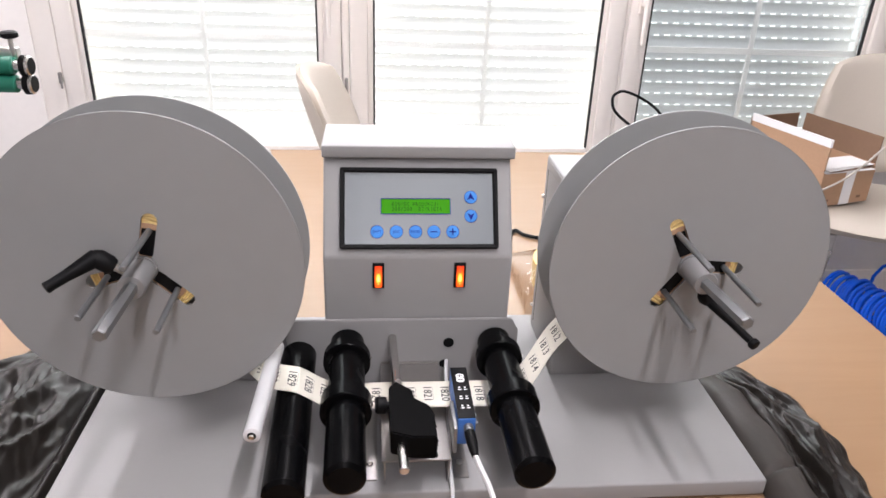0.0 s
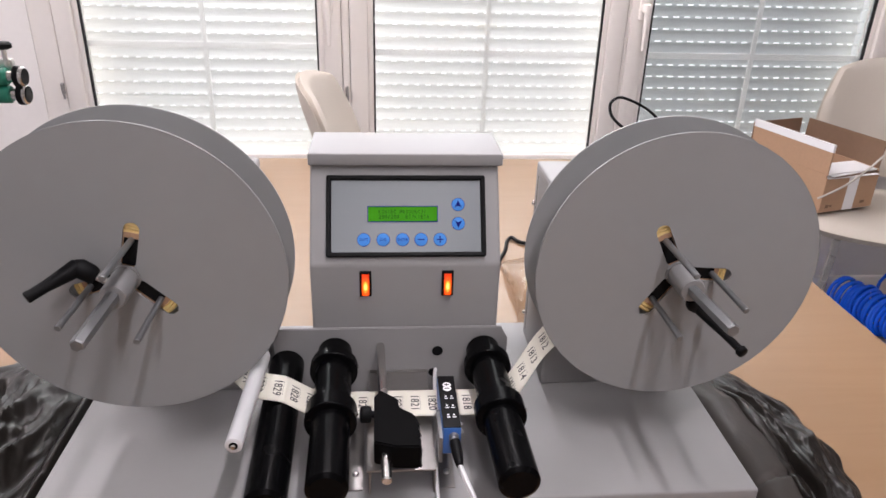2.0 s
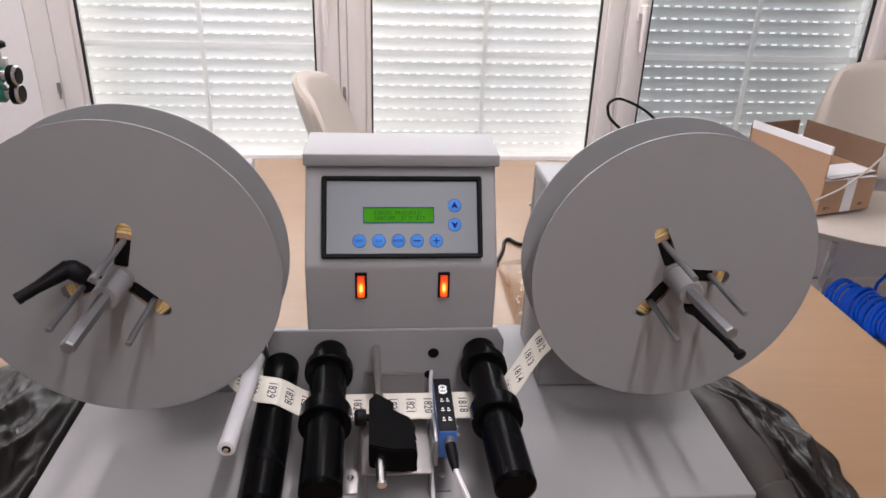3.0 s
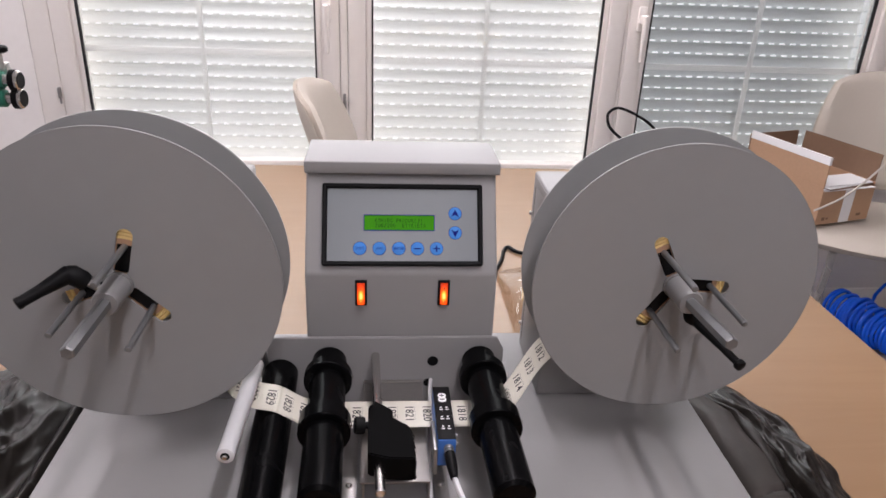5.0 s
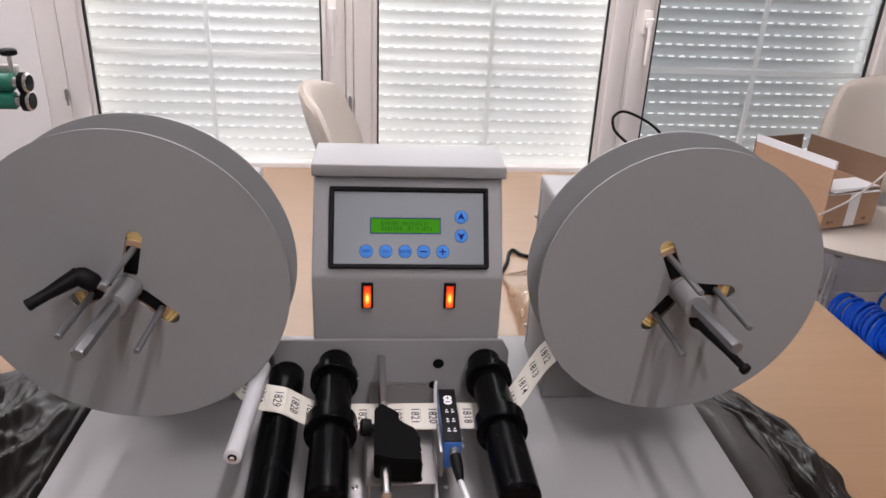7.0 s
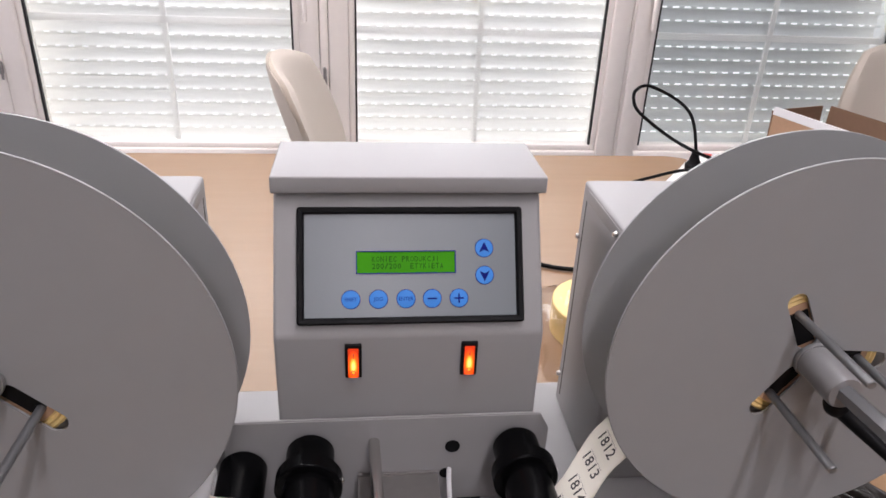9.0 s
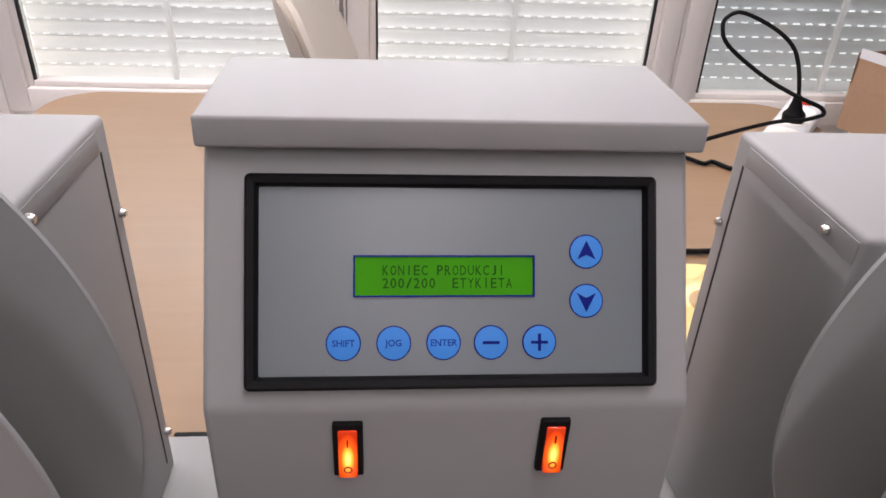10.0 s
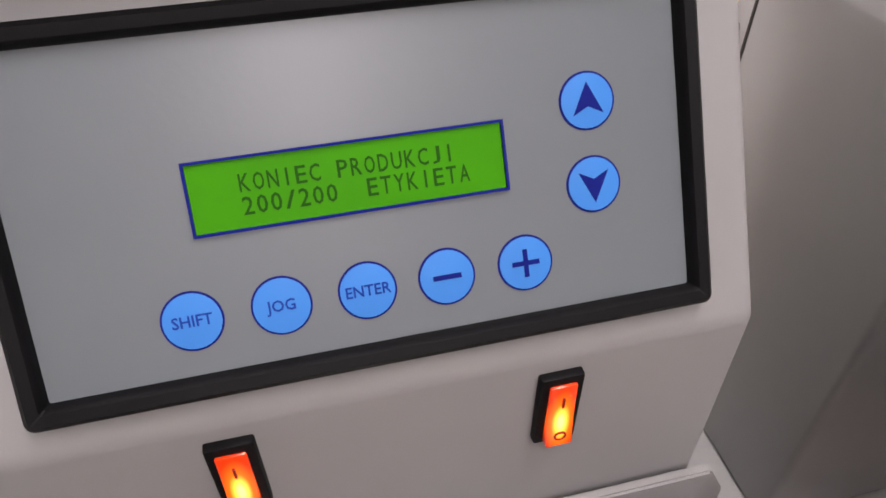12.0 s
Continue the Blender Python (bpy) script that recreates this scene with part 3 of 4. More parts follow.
def reel(cf, yf, rf, cr, yr, rr, angles, lever, sag, label, slim=1.0):
    f = add(mc, "reel", disc(bmesh.new(), cf, yf, rf, angles), DISC, label)
    part("rear_disc", disc(bmesh.new(), cr, yr, rr, angles, slots=False), DISC, f, "grey rear reel disc")
    rim = bmesh.new()
    lathe(rim, (cf[0], yf - 0.0002, cf[1]), (cf[0], yf + 1, cf[1]), [(0, rf - 0.0003), (0.0003, rf + 0.0001), (0.0009, rf + 0.0001), (0.0012, rf - 0.0003)], 128)
    bmesh.ops.delete(rim, geom=[q for q in rim.faces if len(q.verts) > 4], context="FACES")
    part("disc_rim", rim, DISC_EDGE, f, "pale cut edge of the disc")
    roll = bmesh.new()
    n = 14
    prof = [(0, 0.0385)] + [(0.0011 * (k % 2), 0.0385 + 0.0015 * k) for k in range(1, 6)] + [(0.001 + (yr - yf - 0.006) * k / n, 0.046 + (0.0006 if k % 2 else 0)) for k in range(n + 1)] + [(yr - yf - 0.004, 0.02)]
    lathe(roll, (cf[0], yf + 0.004, cf[1]), (cf[0], yf + 1, cf[1]), prof, 48)
    part("label_roll", roll, YELLOW, f, "yellow roll of wound label web")
    co = bmesh.new()
    lathe(co, (cf[0], yf + 0.0035, cf[1]), (cf[0], yf + 1, cf[1]), [(0, 0.0335), (0, 0.0383), (yr - yf - 0.006, 0.0383), (yr - yf - 0.006, 0.0335)], 48)
    part("core", co, CARD, f, "brown cardboard core")
    for a in angles:
        ca, sa = math.cos(radians(a)), math.sin(radians(a))
        sp = bmesh.new()
        box(sp, 0.010, 0.0335, -0.0055, 0.0055, yf + 0.0028, yf + 0.0038, m=Matrix.Translation((cf[0], 0, cf[1])) @ Matrix(((ca, -sa, 0, 0), (0, 0, 1, 0), (sa, ca, 0, 0), (0, 0, 0, 1))))
        part("spreader", sp, BLACK_PLASTIC, f, "black core spreader behind the slot")
        px, pz = cf[0] + 0.032 * ca, cf[1] + 0.032 * sa
        part("pin", rod(bmesh.new(), (px, yf - 0.064, pz), (px, yf + 0.004, pz), 0.0026, 16), ZINC, f, "steel core pin")
    hb = bmesh.new()
    lathe(hb, (cf[0], yf - 0.001, cf[1]), (cf[0], -1, cf[1]), [(0, 0.0115), (0.003, 0.0115), (0.003, 0.0105), (0.031, 0.0105), (0.033, 0.0095), (0.033, 0.007)], 32)
    part("hub", hb, HUB, f, "pale grey hub sleeve")
    part("shaft", rod(bmesh.new(), (cf[0] + sag[0], yf - 0.103, cf[1] + sag[1]), (cf[0], yf - 0.030, cf[1]), 0.0054, c=0.001, hexa=True), ZINC, f, "hexagonal steel shaft")
    base, elbow, tip = [Vector(p) for p in lever]
    st = bmesh.new()
    rod(st, base, base + (elbow - base) * 0.75, 0.0028, 14)
    part("lever_stud", st, STEEL, f, "steel stud of the clamping lever")
    lv = bmesh.new()
    d = (elbow - base).normalized()
    ln = (elbow - base).length
    lathe(lv, base + d * ln * 0.45, elbow + d * 0.004, [(0, 0.0058), (0.004, 0.0075), (ln * 0.55 - 0.001, 0.0078), (ln * 0.55 + 0.004, 0.005)], 16)
    h = (tip - elbow).length
    lathe(lv, elbow, tip, [(-0.004, 0.004 * slim), (0, 0.0072 * slim), (h * 0.25, 0.0062 * slim), (h * 0.6, 0.0047 * slim), (h * 0.9, 0.0044 * slim), (h * 0.93, 0.0048), (h * 0.99, 0.0046), (h, 0.0036)], 16)
    part("clamping_lever", lv, BLACK_PLASTIC, f, "black plastic clamping lever")
    return f


reel((-0.2254, 0.9331), 0.496, 0.1287, (-0.2254, 0.9331), 0.545, 0.1287, (77, -43, 197),
     ((-0.231, 0.479, 0.936), (-0.253, 0.476, 0.952), (-0.282, 0.449, 0.940)), (-0.001, 0.0), "large grey disc reel with wound yellow labels")
reel((0.2352, 0.9310), 0.4985, 0.1247, (0.2352, 0.9310), 0.545, 0.1255, (116, 236, 356),
     ((0.240, 0.480, 0.9217), (0.2485, 0.481, 0.9077), (0.2685, 0.427, 0.8942)), (0.002, 0.004), "large grey disc reel with a label web running off it", 0.72)


# guide rollers
def roller(xb, xf, z, y0, y1, r, collars, label):
    rb = bmesh.new()
    L = y1 - y0
    prof = [(0, r - 0.0035), (0.0025, r)]
    lathe(rb, (xf, y0, z), (xb, y1, z), prof + [(L - 0.004, r), (L, r - 0.003)], 40)
    o = add(mc, "roller", rb, BLACK, label)
    for yc, wd, rc_ in collars:
        k = (yc - y0) / L
        xc = xf + (xb - xf) * k
        cl = bmesh.new()
        lathe(cl, (xc, yc - wd / 2, z), (xc, yc + 1, z), [(0, r + 0.0005), (0.0005, rc_ - 0.001), (0.0015, rc_), (wd - 0.0015, rc_), (wd, rc_ - 0.002)], 40)
        part("collar", cl, BLACK, o, "black guide collar")
        sc = bmesh.new()
        rod(sc, (xc + rc_ - 0.002, yc, z + 0.002), (xc + rc_ + 0.001, yc, z + 0.0025), 0.002, 10)
        part("set_screw", sc, STEEL, o)
    return o


roller(-0.114, -0.109, 0.799, 0.376, 0.570, 0.0165, (), "plain black guide roller")
roller(-0.0665, -0.0620, 0.815, 0.374, 0.566, 0.0165, ((0.533, 0.013, 0.0222), (0.462, 0.020, 0.0222)), "black guide roller with two collars")
roller(0.0790, 0.0838, 0.815, 0.374, 0.566, 0.0165, ((0.533, 0.013, 0.0222), (0.462, 0.020, 0.0222)), "black guide roller with two collars")
wr = bmesh.new()
lathe(wr, (-0.1335, 0.405, 0.834), (-0.1295, 0.53, 0.834), [(0, 0.0055), (0.0008, 0.0068), (0.124, 0.0068), (0.125, 0.006)], 24)
arm = add(mc, "tension_roller", wr, WHITE_PLASTIC, "white plastic tension roller on an arm")
part("end_screw", lathe(bmesh.new(), (-0.1335, 0.4052, 0.834), (-0.1335, 0.3, 0.834), [(0, 0.0024), (0.0018, 0.0024), (0.0026, 0.0016)], 12), STEEL, arm, "steel end screw")
part("end_ring", lathe(bmesh.new(), (-0.1335, 0.4052, 0.834), (-0.1335, 0.3, 0.834), [(0, 0.0036), (0.0006, 0.0034)], 20), BLACK_PLASTIC, arm, "dark ring round the end screw")
aa = bmesh.new()
cable(aa, [(-0.1295, 0.53, 0.834), (-0.1293, 0.545, 0.834), (-0.1295, 0.56, 0.828), (-0.131, 0.575, 0.80), (-0.132, 0.58, 0.758)], 0.004)
part("arm", aa, ZINC, arm, "bent steel arm")

# bracket with rod, brush block and label sensor
br = bmesh.new()
box(br, -0.034, 0.0245, 0.427, 0.5683, 0.7835, 0.7855, 0.0006)
box(br, -0.032, -0.0305, 0.43, 0.569, BASE_Z + 0.0002, 0.7835)
box(br, 0.023, 0.0245, 0.43, 0.569, BASE_Z + 0.0002, 0.7835)
box(br, -0.034, 0.0245, 0.5685, 0.5705, 0.7835, 0.7868)
add(mc, "bracket", br, SHEET, "bent stainless steel bracket table")
for x0_ in (-0.050, 0.0295):
    st = bmesh.new()
    box(st, x0_, x0_ + 0.0125, 0.434, 0.568, BASE_Z + 0.0002, BASE_Z + 0.0022, 0.0005)
    strip_ = add(mc, "mounting_strip", st, SHEET, "stainless steel mounting strip")
    sc = bmesh.new()
    lathe(sc, (x0_ + 0.006, 0.452, BASE_Z + 0.0022), (x0_ + 0.006, 0.452, 1), [(0, 0.003), (0.0015, 0.003), (0.0025, 0.0018)], 12)
    part("screw", sc, STEEL, strip_, "small steel screw")
add(mc, "guide_rod", rod(bmesh.new(), (-0.0170, 0.379, 0.818), (-0.0222, 0.571, 0.816), 0.0041, 24, 0.001), STEEL, "polished steel rod")
bb = bmesh.new()
sub = bmesh.new()
out = [(-0.0275, 0.471), (-0.0215, 0.480), (-0.0070, 0.467), (-0.0065, 0.456), (0.0060, 0.446), (0.0092, 0.436), (0.0095, 0.4045), (-0.010, 0.4055), (-0.027, 0.4115)]
a = [sub.verts.new((x, y, 0.806)) for x, y in out]
b = [sub.verts.new((x, y, 0.829)) for x, y in out]
sub.faces.new(a[::-1])
sub.faces.new(b)
for i in range(len(out)):
    j = (i + 1) % len(out)
    sub.faces.new((a[i], a[j], b[j], b[i]))
bmesh.ops.recalc_face_normals(sub, faces=sub.faces[:])
bmesh.ops.bevel(sub, geom=sub.edges[:], offset=0.0012, segments=2, affect="EDGES")
merge(bb, sub)
blk = add(mc, "brush_block", bb, MATTE, "black brush block clamped on the rod")
rng = random.Random(4)
bq = bmesh.new()
for k in range(120):
    t = k / 119
    p = Vector((0.0084 + 0.0006 * t, 0.440 - 0.035 * t, 0.808 + rng.random() * 0.018))
    rod(bq, p, p + Vector((0.0012 + rng.random() * 0.0012, rng.uniform(-0.0006, 0.0006), -0.0025)), 0.0005, 5, 0.0001)
part("bristles", bq, BRISTLE, blk, "black brush bristles", smooth=0)
kb = bmesh.new()
lathe(kb, (-0.027, 0.452, 0.824), (-0.05, 0.450, 0.826), [(0, 0.003), (0.003, 0.003), (0.003, 0.0065), (0.0045, 0.0072), (0.0105, 0.0072), (0.012, 0.006)], 24)
part("knob", kb, BLACK_PLASTIC, blk, "black clamping knob")
sn = bmesh.new()
S = Matrix.Translation((0.0385, 0.468, 0.0))
box(sn, -0.0085, 0.0065, -0.032, 0.042, 0.7935, 0.8198, 0.0008, m=S)
sens = add(mc, "label_sensor", sn, BLUE_BODY, "blue label sensor with a black top panel")
part("panel", box(bmesh.new(), -0.0085, 0.0065, -0.031, 0.042, 0.8199, 0.8206, 0.0002, m=S), BLACK_PLASTIC, sens, "black sensor top panel")
part("side_plate", box(bmesh.new(), -0.0118, -0.0087, -0.034, 0.004, 0.786, 0.812, 0.0004, m=S), ZINC, sens, "zinc side plate")
pr = bmesh.new()
for dy, w2, h2 in ((0.0255, 0.0052, 0.009), (0.010, 0.003, 0.0045), (-0.003, 0.003, 0.0045), (-0.016, 0.003, 0.0045)):
    if h2 > 0.006:
        for k in (-0.0028, 0.0028):
            lathe(pr, S @ Vector((-0.001, dy + k, 0.8204)), S @ Vector((-0.001, dy + k, 0.9)), [(0, 0.0038), (0.0003, 0.0038)], 20)
    else:
        for k in (-0.0045, 0.0005):
            box(pr, k, k + w2, dy - h2 / 2, dy - h2 / 2 + 0.0012, 0.8203, 0.8207, m=S)
            box(pr, k + 0.0006, k + w2 - 0.0008, dy + 0.0005, dy + h2 / 2, 0.8203, 0.8207, m=S)
part("panel_print", pr, WHITE_PRINT, sens, "white key symbols")
pk = bmesh.new()
box(pk, -0.0032, 0.0012, 0.0223, 0.0233, 0.8207, 0.8210, m=S)
box(pk, -0.0032, 0.0012, 0.0280, 0.0288, 0.8207, 0.8210, m=S)
box(pk, -0.0014, -0.0006, 0.0262, 0.0280, 0.8207, 0.8210, m=S)
box(pk, -0.0014, -0.0006, 0.0288, 0.0306, 0.8207, 0.8210, m=S)
part("key_sign", pk, INK, sens)
cn = bmesh.new()
lathe(cn, S @ Vector((0.0005, -0.0318, 0.812)), S @ Vector((0.001, -0.08, 0.811)), [(0, 0.0042), (0.004, 0.0042), (0.004, 0.0036), (0.008, 0.0036)], 20)
part("connector_nut", cn, ZINC, sens, "knurled metal connector nut")
cp = bmesh.new()
lathe(cp, S @ Vector((0.0007, -0.0395, 0.812)), S @ Vector((0.0035, -0.085, 0.808)), [(0, 0.0046), (0.012, 0.0046), (0.02, 0.0038), (0.026, 0.0028)], 20)
part("plug", cp, BLACK_PLASTIC, sens, "black cable plug")
wc = bmesh.new()
cable(wc, [S @ Vector(p) for p in ((0.002, -0.063, 0.81), (0.006, -0.075, 0.805), (0.013, -0.09, 0.794), (0.018, -0.115, 0.775), (0.016, -0.145, 0.748), (0.002, -0.2, 0.7405))], 0.0022)
part("cable", wc, WHITE_PLASTIC, sens, "white sensor cable")
wc = bmesh.new()
cable(wc, [(0.0335, 0.574, 0.7865), (0.031, 0.55, 0.788), (0.0285, 0.50, 0.784), (0.026, 0.45, 0.768), (0.026, 0.425, 0.762), (0.026, 0.412, 0.754), (0.022, 0.37, 0.742), (0.012, 0.31, 0.741)], 0.0018)
part("cable", wc, WHITE_PLASTIC, sens, "white sensor cable")
for k in (-0.040, -0.030):
    sc = bmesh.new()
    rod(sc, S @ Vector((0.006, k + 0.014, 0.812)), S @ Vector((0.0092, k + 0.014, 0.812)), 0.0018, 10)
    part("screw", sc, ZINC, sens)

# ---- label web ----
WEB = [(-0.180, 0.91), (-0.165, 0.875), (-0.156, 0.846), (-0.1525, 0.829), (-0.1465, 0.8205), (-0.138, 0.8190), (-0.130, 0.8200), (-0.123, 0.8195), (-0.117, 0.8183), (-0.111, 0.8172), (-0.104, 0.8140),
       (-0.088, 0.8035), (-0.076, 0.7985), (-0.0645, 0.7978), (-0.03, 0.7975), (0.0, 0.7975), (0.04, 0.7975), (0.0805, 0.7978), (0.0905, 0.8025), (0.098, 0.814), (0.112, 0.830), (0.137, 0.860), (0.170, 0.903)]
web = smooth_path([(x, 0, z) for x, z in WEB], 6)
WY0, WY1 = 0.482, 0.521


def drift(x):
    """How far the web runs back towards the gap between a reel's discs, outside the rollers."""
    k = min(1.0, max(0.0, (x - 0.095) / 0.035, (-0.122 - x) / 0.03))
    return 0.019 * k * k * (3 - 2 * k)


wb = bmesh.new()
rows = []
for p in web:
    rows.append([wb.verts.new((p.x, y + drift(p.x), p.z)) for y in (WY0, WY1)])
for a, b in zip(rows, rows[1:]):
    wb.faces.new((a[0], b[0], b[1], a[1]))
bmesh.ops.solidify(wb, geom=wb.faces[:], thickness=0.00025)
webob = part("label_web", wb, TAPE, None)
tagged(webob, "cream label web threaded over the guide rollers", "label web")
lens_ = [0.0]
for a, b in zip(web, web[1:]):
    lens_.append(lens_[-1] + (b - a).length)


def web_at(d):
    for i in range(len(web) - 1):
        if lens_[i + 1] >= d:
            break
    t = (d - lens_[i]) / (lens_[i + 1] - lens_[i])
    p, tan = web[i].lerp(web[i + 1], t), (web[i + 1] - web[i]).normalized()
    nrm = Vector((0, 1, 0)).cross(tan)
    if nrm.z < 0:
        nrm = -nrm
    return p, tan, nrm


PITCH, d, num = 0.016, 0.034, 1835
while d < lens_[-1] - 0.02:
    p, tan, nrm = web_at(d)
    # local x along the tape's width, y along its run
    lm = bmesh.new()
    for k in range(4):
        q0, t0, n0 = web_at(d + (k / 4 - 0.5) * (PITCH - 0.0013))
        q1, t1, n1 = web_at(d + ((k + 1) / 4 - 0.5) * (PITCH - 0.0013))
        vs = [lm.verts.new(q + n * 0.0003 + Vector((0, y + drift(q.x), 0))) for q, n, y in ((q0, n0, WY0 + 0.0015), (q1, n1, WY0 + 0.0015), (q1, n1, WY1 - 0.0015), (q0, n0, WY1 - 0.0015))]
        lm.faces.new(vs)
    bmesh.ops.remove_doubles(lm, verts=lm.verts[:], dist=1e-6)
    part("label", lm, LABEL, webob)
    m = Matrix(((0, tan.x, nrm.x, p.x + nrm.x * 0.0005), (-1, 0, 0, (WY0 + WY1) / 2 + drift(p.x)), (0, tan.z, nrm.z, p.z + nrm.z * 0.0005), (0, 0, 0, 1)))
    tm = bmesh.new()
    letters(tm, str(num), m @ pose(0, -0.0005, 0), 0.0077, None, 0.00002, 0.012, 1.12)
    box(tm, -0.010, 0.010, 0.0046, 0.0048, 0, 0.00003, m=m)
    part("label_number", tm, INK, webob, "black serial number on a label", smooth=0)
    d += PITCH
    num -= 1

# ---- chairs ----
def pad(bm, nu, nv, shape, thick):
    """A closed cushion: shape(u, v) gives the middle surface, u and v from -1 to 1; the rim is rounded."""
    def side(s):
        g = []
        for i in range(nu + 1):
            row = []
            for j in range(nv + 1):
                u, v = -1 + 2 * i / nu, -1 + 2 * j / nv
                # square to rounded square
                uu, vv = u * math.sqrt(1 - 0.32 * v * v), v * math.sqrt(1 - 0.32 * u * u)
                e = max(abs(u), abs(v))
                h = thick * math.sqrt(max(0.0, 1 - e ** 6))
                p, n = shape(uu, vv)
                row.append(bm.verts.new(Vector(p) + Vector(n) * h * s))
            g.append(row)
        return g
    top, bot = side(1), side(-1)
    for g, flip in ((top, False), (bot, True)):
        for i in range(nu):
            for j in range(nv):
                q = (g[i][j], g[i + 1][j], g[i + 1][j + 1], g[i][j + 1])
                bm.faces.new(q[::-1] if flip else q)
    bmesh.ops.remove_doubles(bm, verts=bm.verts[:], dist=1e-5)
    return bm


def chair(at, turn, label, seat_z=0.47, seat_w=0.235, back_w=0.235):
    c = thing("upholstered_chair", (at[0], at[1], 0), label, "chair", "cream chairs by the window")
    c.rotation_euler.z = radians(turn)

    def seat_shape(u, v):
        return (seat_w * u, 0.225 * v, seat_z - 0.028 - 0.012 * (1 - u * u)), (0, 0, 1)

    def back_shape(u, v):
        h = (v + 1) / 2
        w = back_w - 0.05 * h
        return (w * u, 0.215 + 0.115 * h - 0.06 * u * u, seat_z + 0.015 + 0.345 * h), (0, -0.96, 0.28)

    def shell_shape(u, v):
        h = (v + 1) / 2
        w = back_w + 0.003 - 0.05 * h
        return (w * u, 0.226 + 0.115 * h - 0.06 * u * u, seat_z + 0.012 + 0.345 * h), (0, -0.96, 0.28)

    part("seat", pad(bmesh.new(), 20, 20, seat_shape, 0.028), FABRIC, c)
    part("backrest", pad(bmesh.new(), 20, 22, back_shape, 0.022), FABRIC, c)
    part("back_shell", pad(bmesh.new(), 20, 22, shell_shape, 0.008), FABRIC, c, "cream outer shell of the backrest")
    for x in (-0.18, 0.18):
        for y in (-0.17, 0.19):
            part("leg", rod(bmesh.new(), (x, y, seat_z - 0.06), (x * 1.15, y * 1.15, 0), 0.011, 14), STEEL, c, "chromed steel leg")
        b = bmesh.new()
        cable(b, [(x * 0.8, 0.16, seat_z - 0.055), (x * 0.8, 0.225, seat_z - 0.03), (x * 0.75, 0.262, seat_z + 0.06), (x * 0.7, 0.29, seat_z + 0.15)], 0.009)
        part("back_support", b, STEEL, c, "steel tube holding the backrest")
    return c


chair((0.10, 1.83), 86, "cream upholstered chair standing sideways behind the table")
chair((1.445, 1.785), -16, "cream upholstered chair with a carton on its seat", 0.49, 0.28, 0.215)

# ---- carton ----
ct = thing("carton", (1.177, 1.712, 0.492), "open brown carton with white tape and papers on a chair", "carton")
ct.rotation_euler.z = radians(16.8)
CW, CD, CH, CT = 0.198, 0.292, 0.097, 0.004
cs = bmesh.new()
box(cs, 0, CW, 0, CT, 0, CH, 0.0006, 1)
box(cs, 0, CT, CT, CD - CT, 0, CH + 0.012)
box(cs, CW - CT, CW, CT, CD - CT, 0, CH + 0.012)
box(cs, 0, CW, CD - CT, CD, 0, CH + 0.012)
box(cs, CT, CW - CT, CT, CD - CT, 0, CT)
part("body", cs, CARD, ct, smooth=0)
part("flap", box(bmesh.new(), 0, CT, 0.002, CD - 0.004, CH + 0.0125, CH + 0.095), CARD, ct, "upright cardboard flap", smooth=0)
part("flap", box(bmesh.new(), 0.004, CW - 0.006, CD - CT, CD, CH + 0.0125, CH + 0.095, m=pose(0, 0, 0, -2, 0, 0)), CARD_DARK, ct, "upright cardboard flap", smooth=0)
part("flap", box(bmesh.new(), CW - CT, CW, 0.010, CD - 0.012, CH + 0.0125, CH + 0.098, m=pose(0, 0, 0, 0, 3, 0)), CARD_DARK, ct, "upright cardboard flap", smooth=0)
part("edge_tape", box(bmesh.new(), -0.0015, CT + 0.0015, 0.001, CD - 0.003, CH + 0.075, CH + 0.0965), PAPER, ct, "white tape along the flap's edge", smooth=0)
part("side_tape", box(bmesh.new(), 0.086, 0.124, -0.001, 0.0, 0.0, CH), PAPER, ct, "white tape strip on the side", smooth=0)
part("corner_tape", box(bmesh.new(), CW - 0.022, CW - 0.0045, CD - CT - 0.0012, CD - CT, 0.02, CH + 0.012), PAPER, ct, "white tape in the corner", smooth=0)
for px0, pz0, pw_, ph_ in ((0.020, 0.012, 0.012, 0.010), (0.150, 0.014, 0.016, 0.008), (0.036, 0.014, 0.008, 0.006)):
    part("printed_mark", box(bmesh.new(), px0, px0 + pw_, -0.0006, 0.0, pz0, pz0 + ph_), CARD_DARK, ct, "faint printed handling mark", smooth=0)
for k, (dx, tilt) in enumerate(((0.0, -3), (0.006, 2), (-0.004, 5), (0.003, -1))):
    pm = box(bmesh.new(), 0.012 + dx, CW - 0.010 + dx, -0.006 + 0.004 * k, 0.085, CH + 0.001 + 0.0032 * k, CH + 0.0030 + 0.0032 * k, m=Matrix.Translation((0.1, 0.08, 0)) @ pose(0, 0, 0, 0, 0, tilt) @ Matrix.Translation((-0.1, -0.08, 0)))
    part("paper", pm, PAPER if k != 1 else CARD_DARK, ct, "sheet of paper", smooth=0)
cw = bmesh.new()
cable(cw, [(-0.03, -0.012, CH - 0.045), (0.0, -0.014, CH - 0.036), (0.06, -0.016, CH - 0.014), (0.12, -0.018, CH + 0.022), (0.17, -0.02, CH + 0.062), (0.225, -0.02, CH + 0.10), (0.30, 0.0, CH + 0.125)], 0.003)
part("cord", cw, mat("pale_cord", (0.55, 0.5, 0.45), 0.6), ct, "pale cord hanging over the carton")

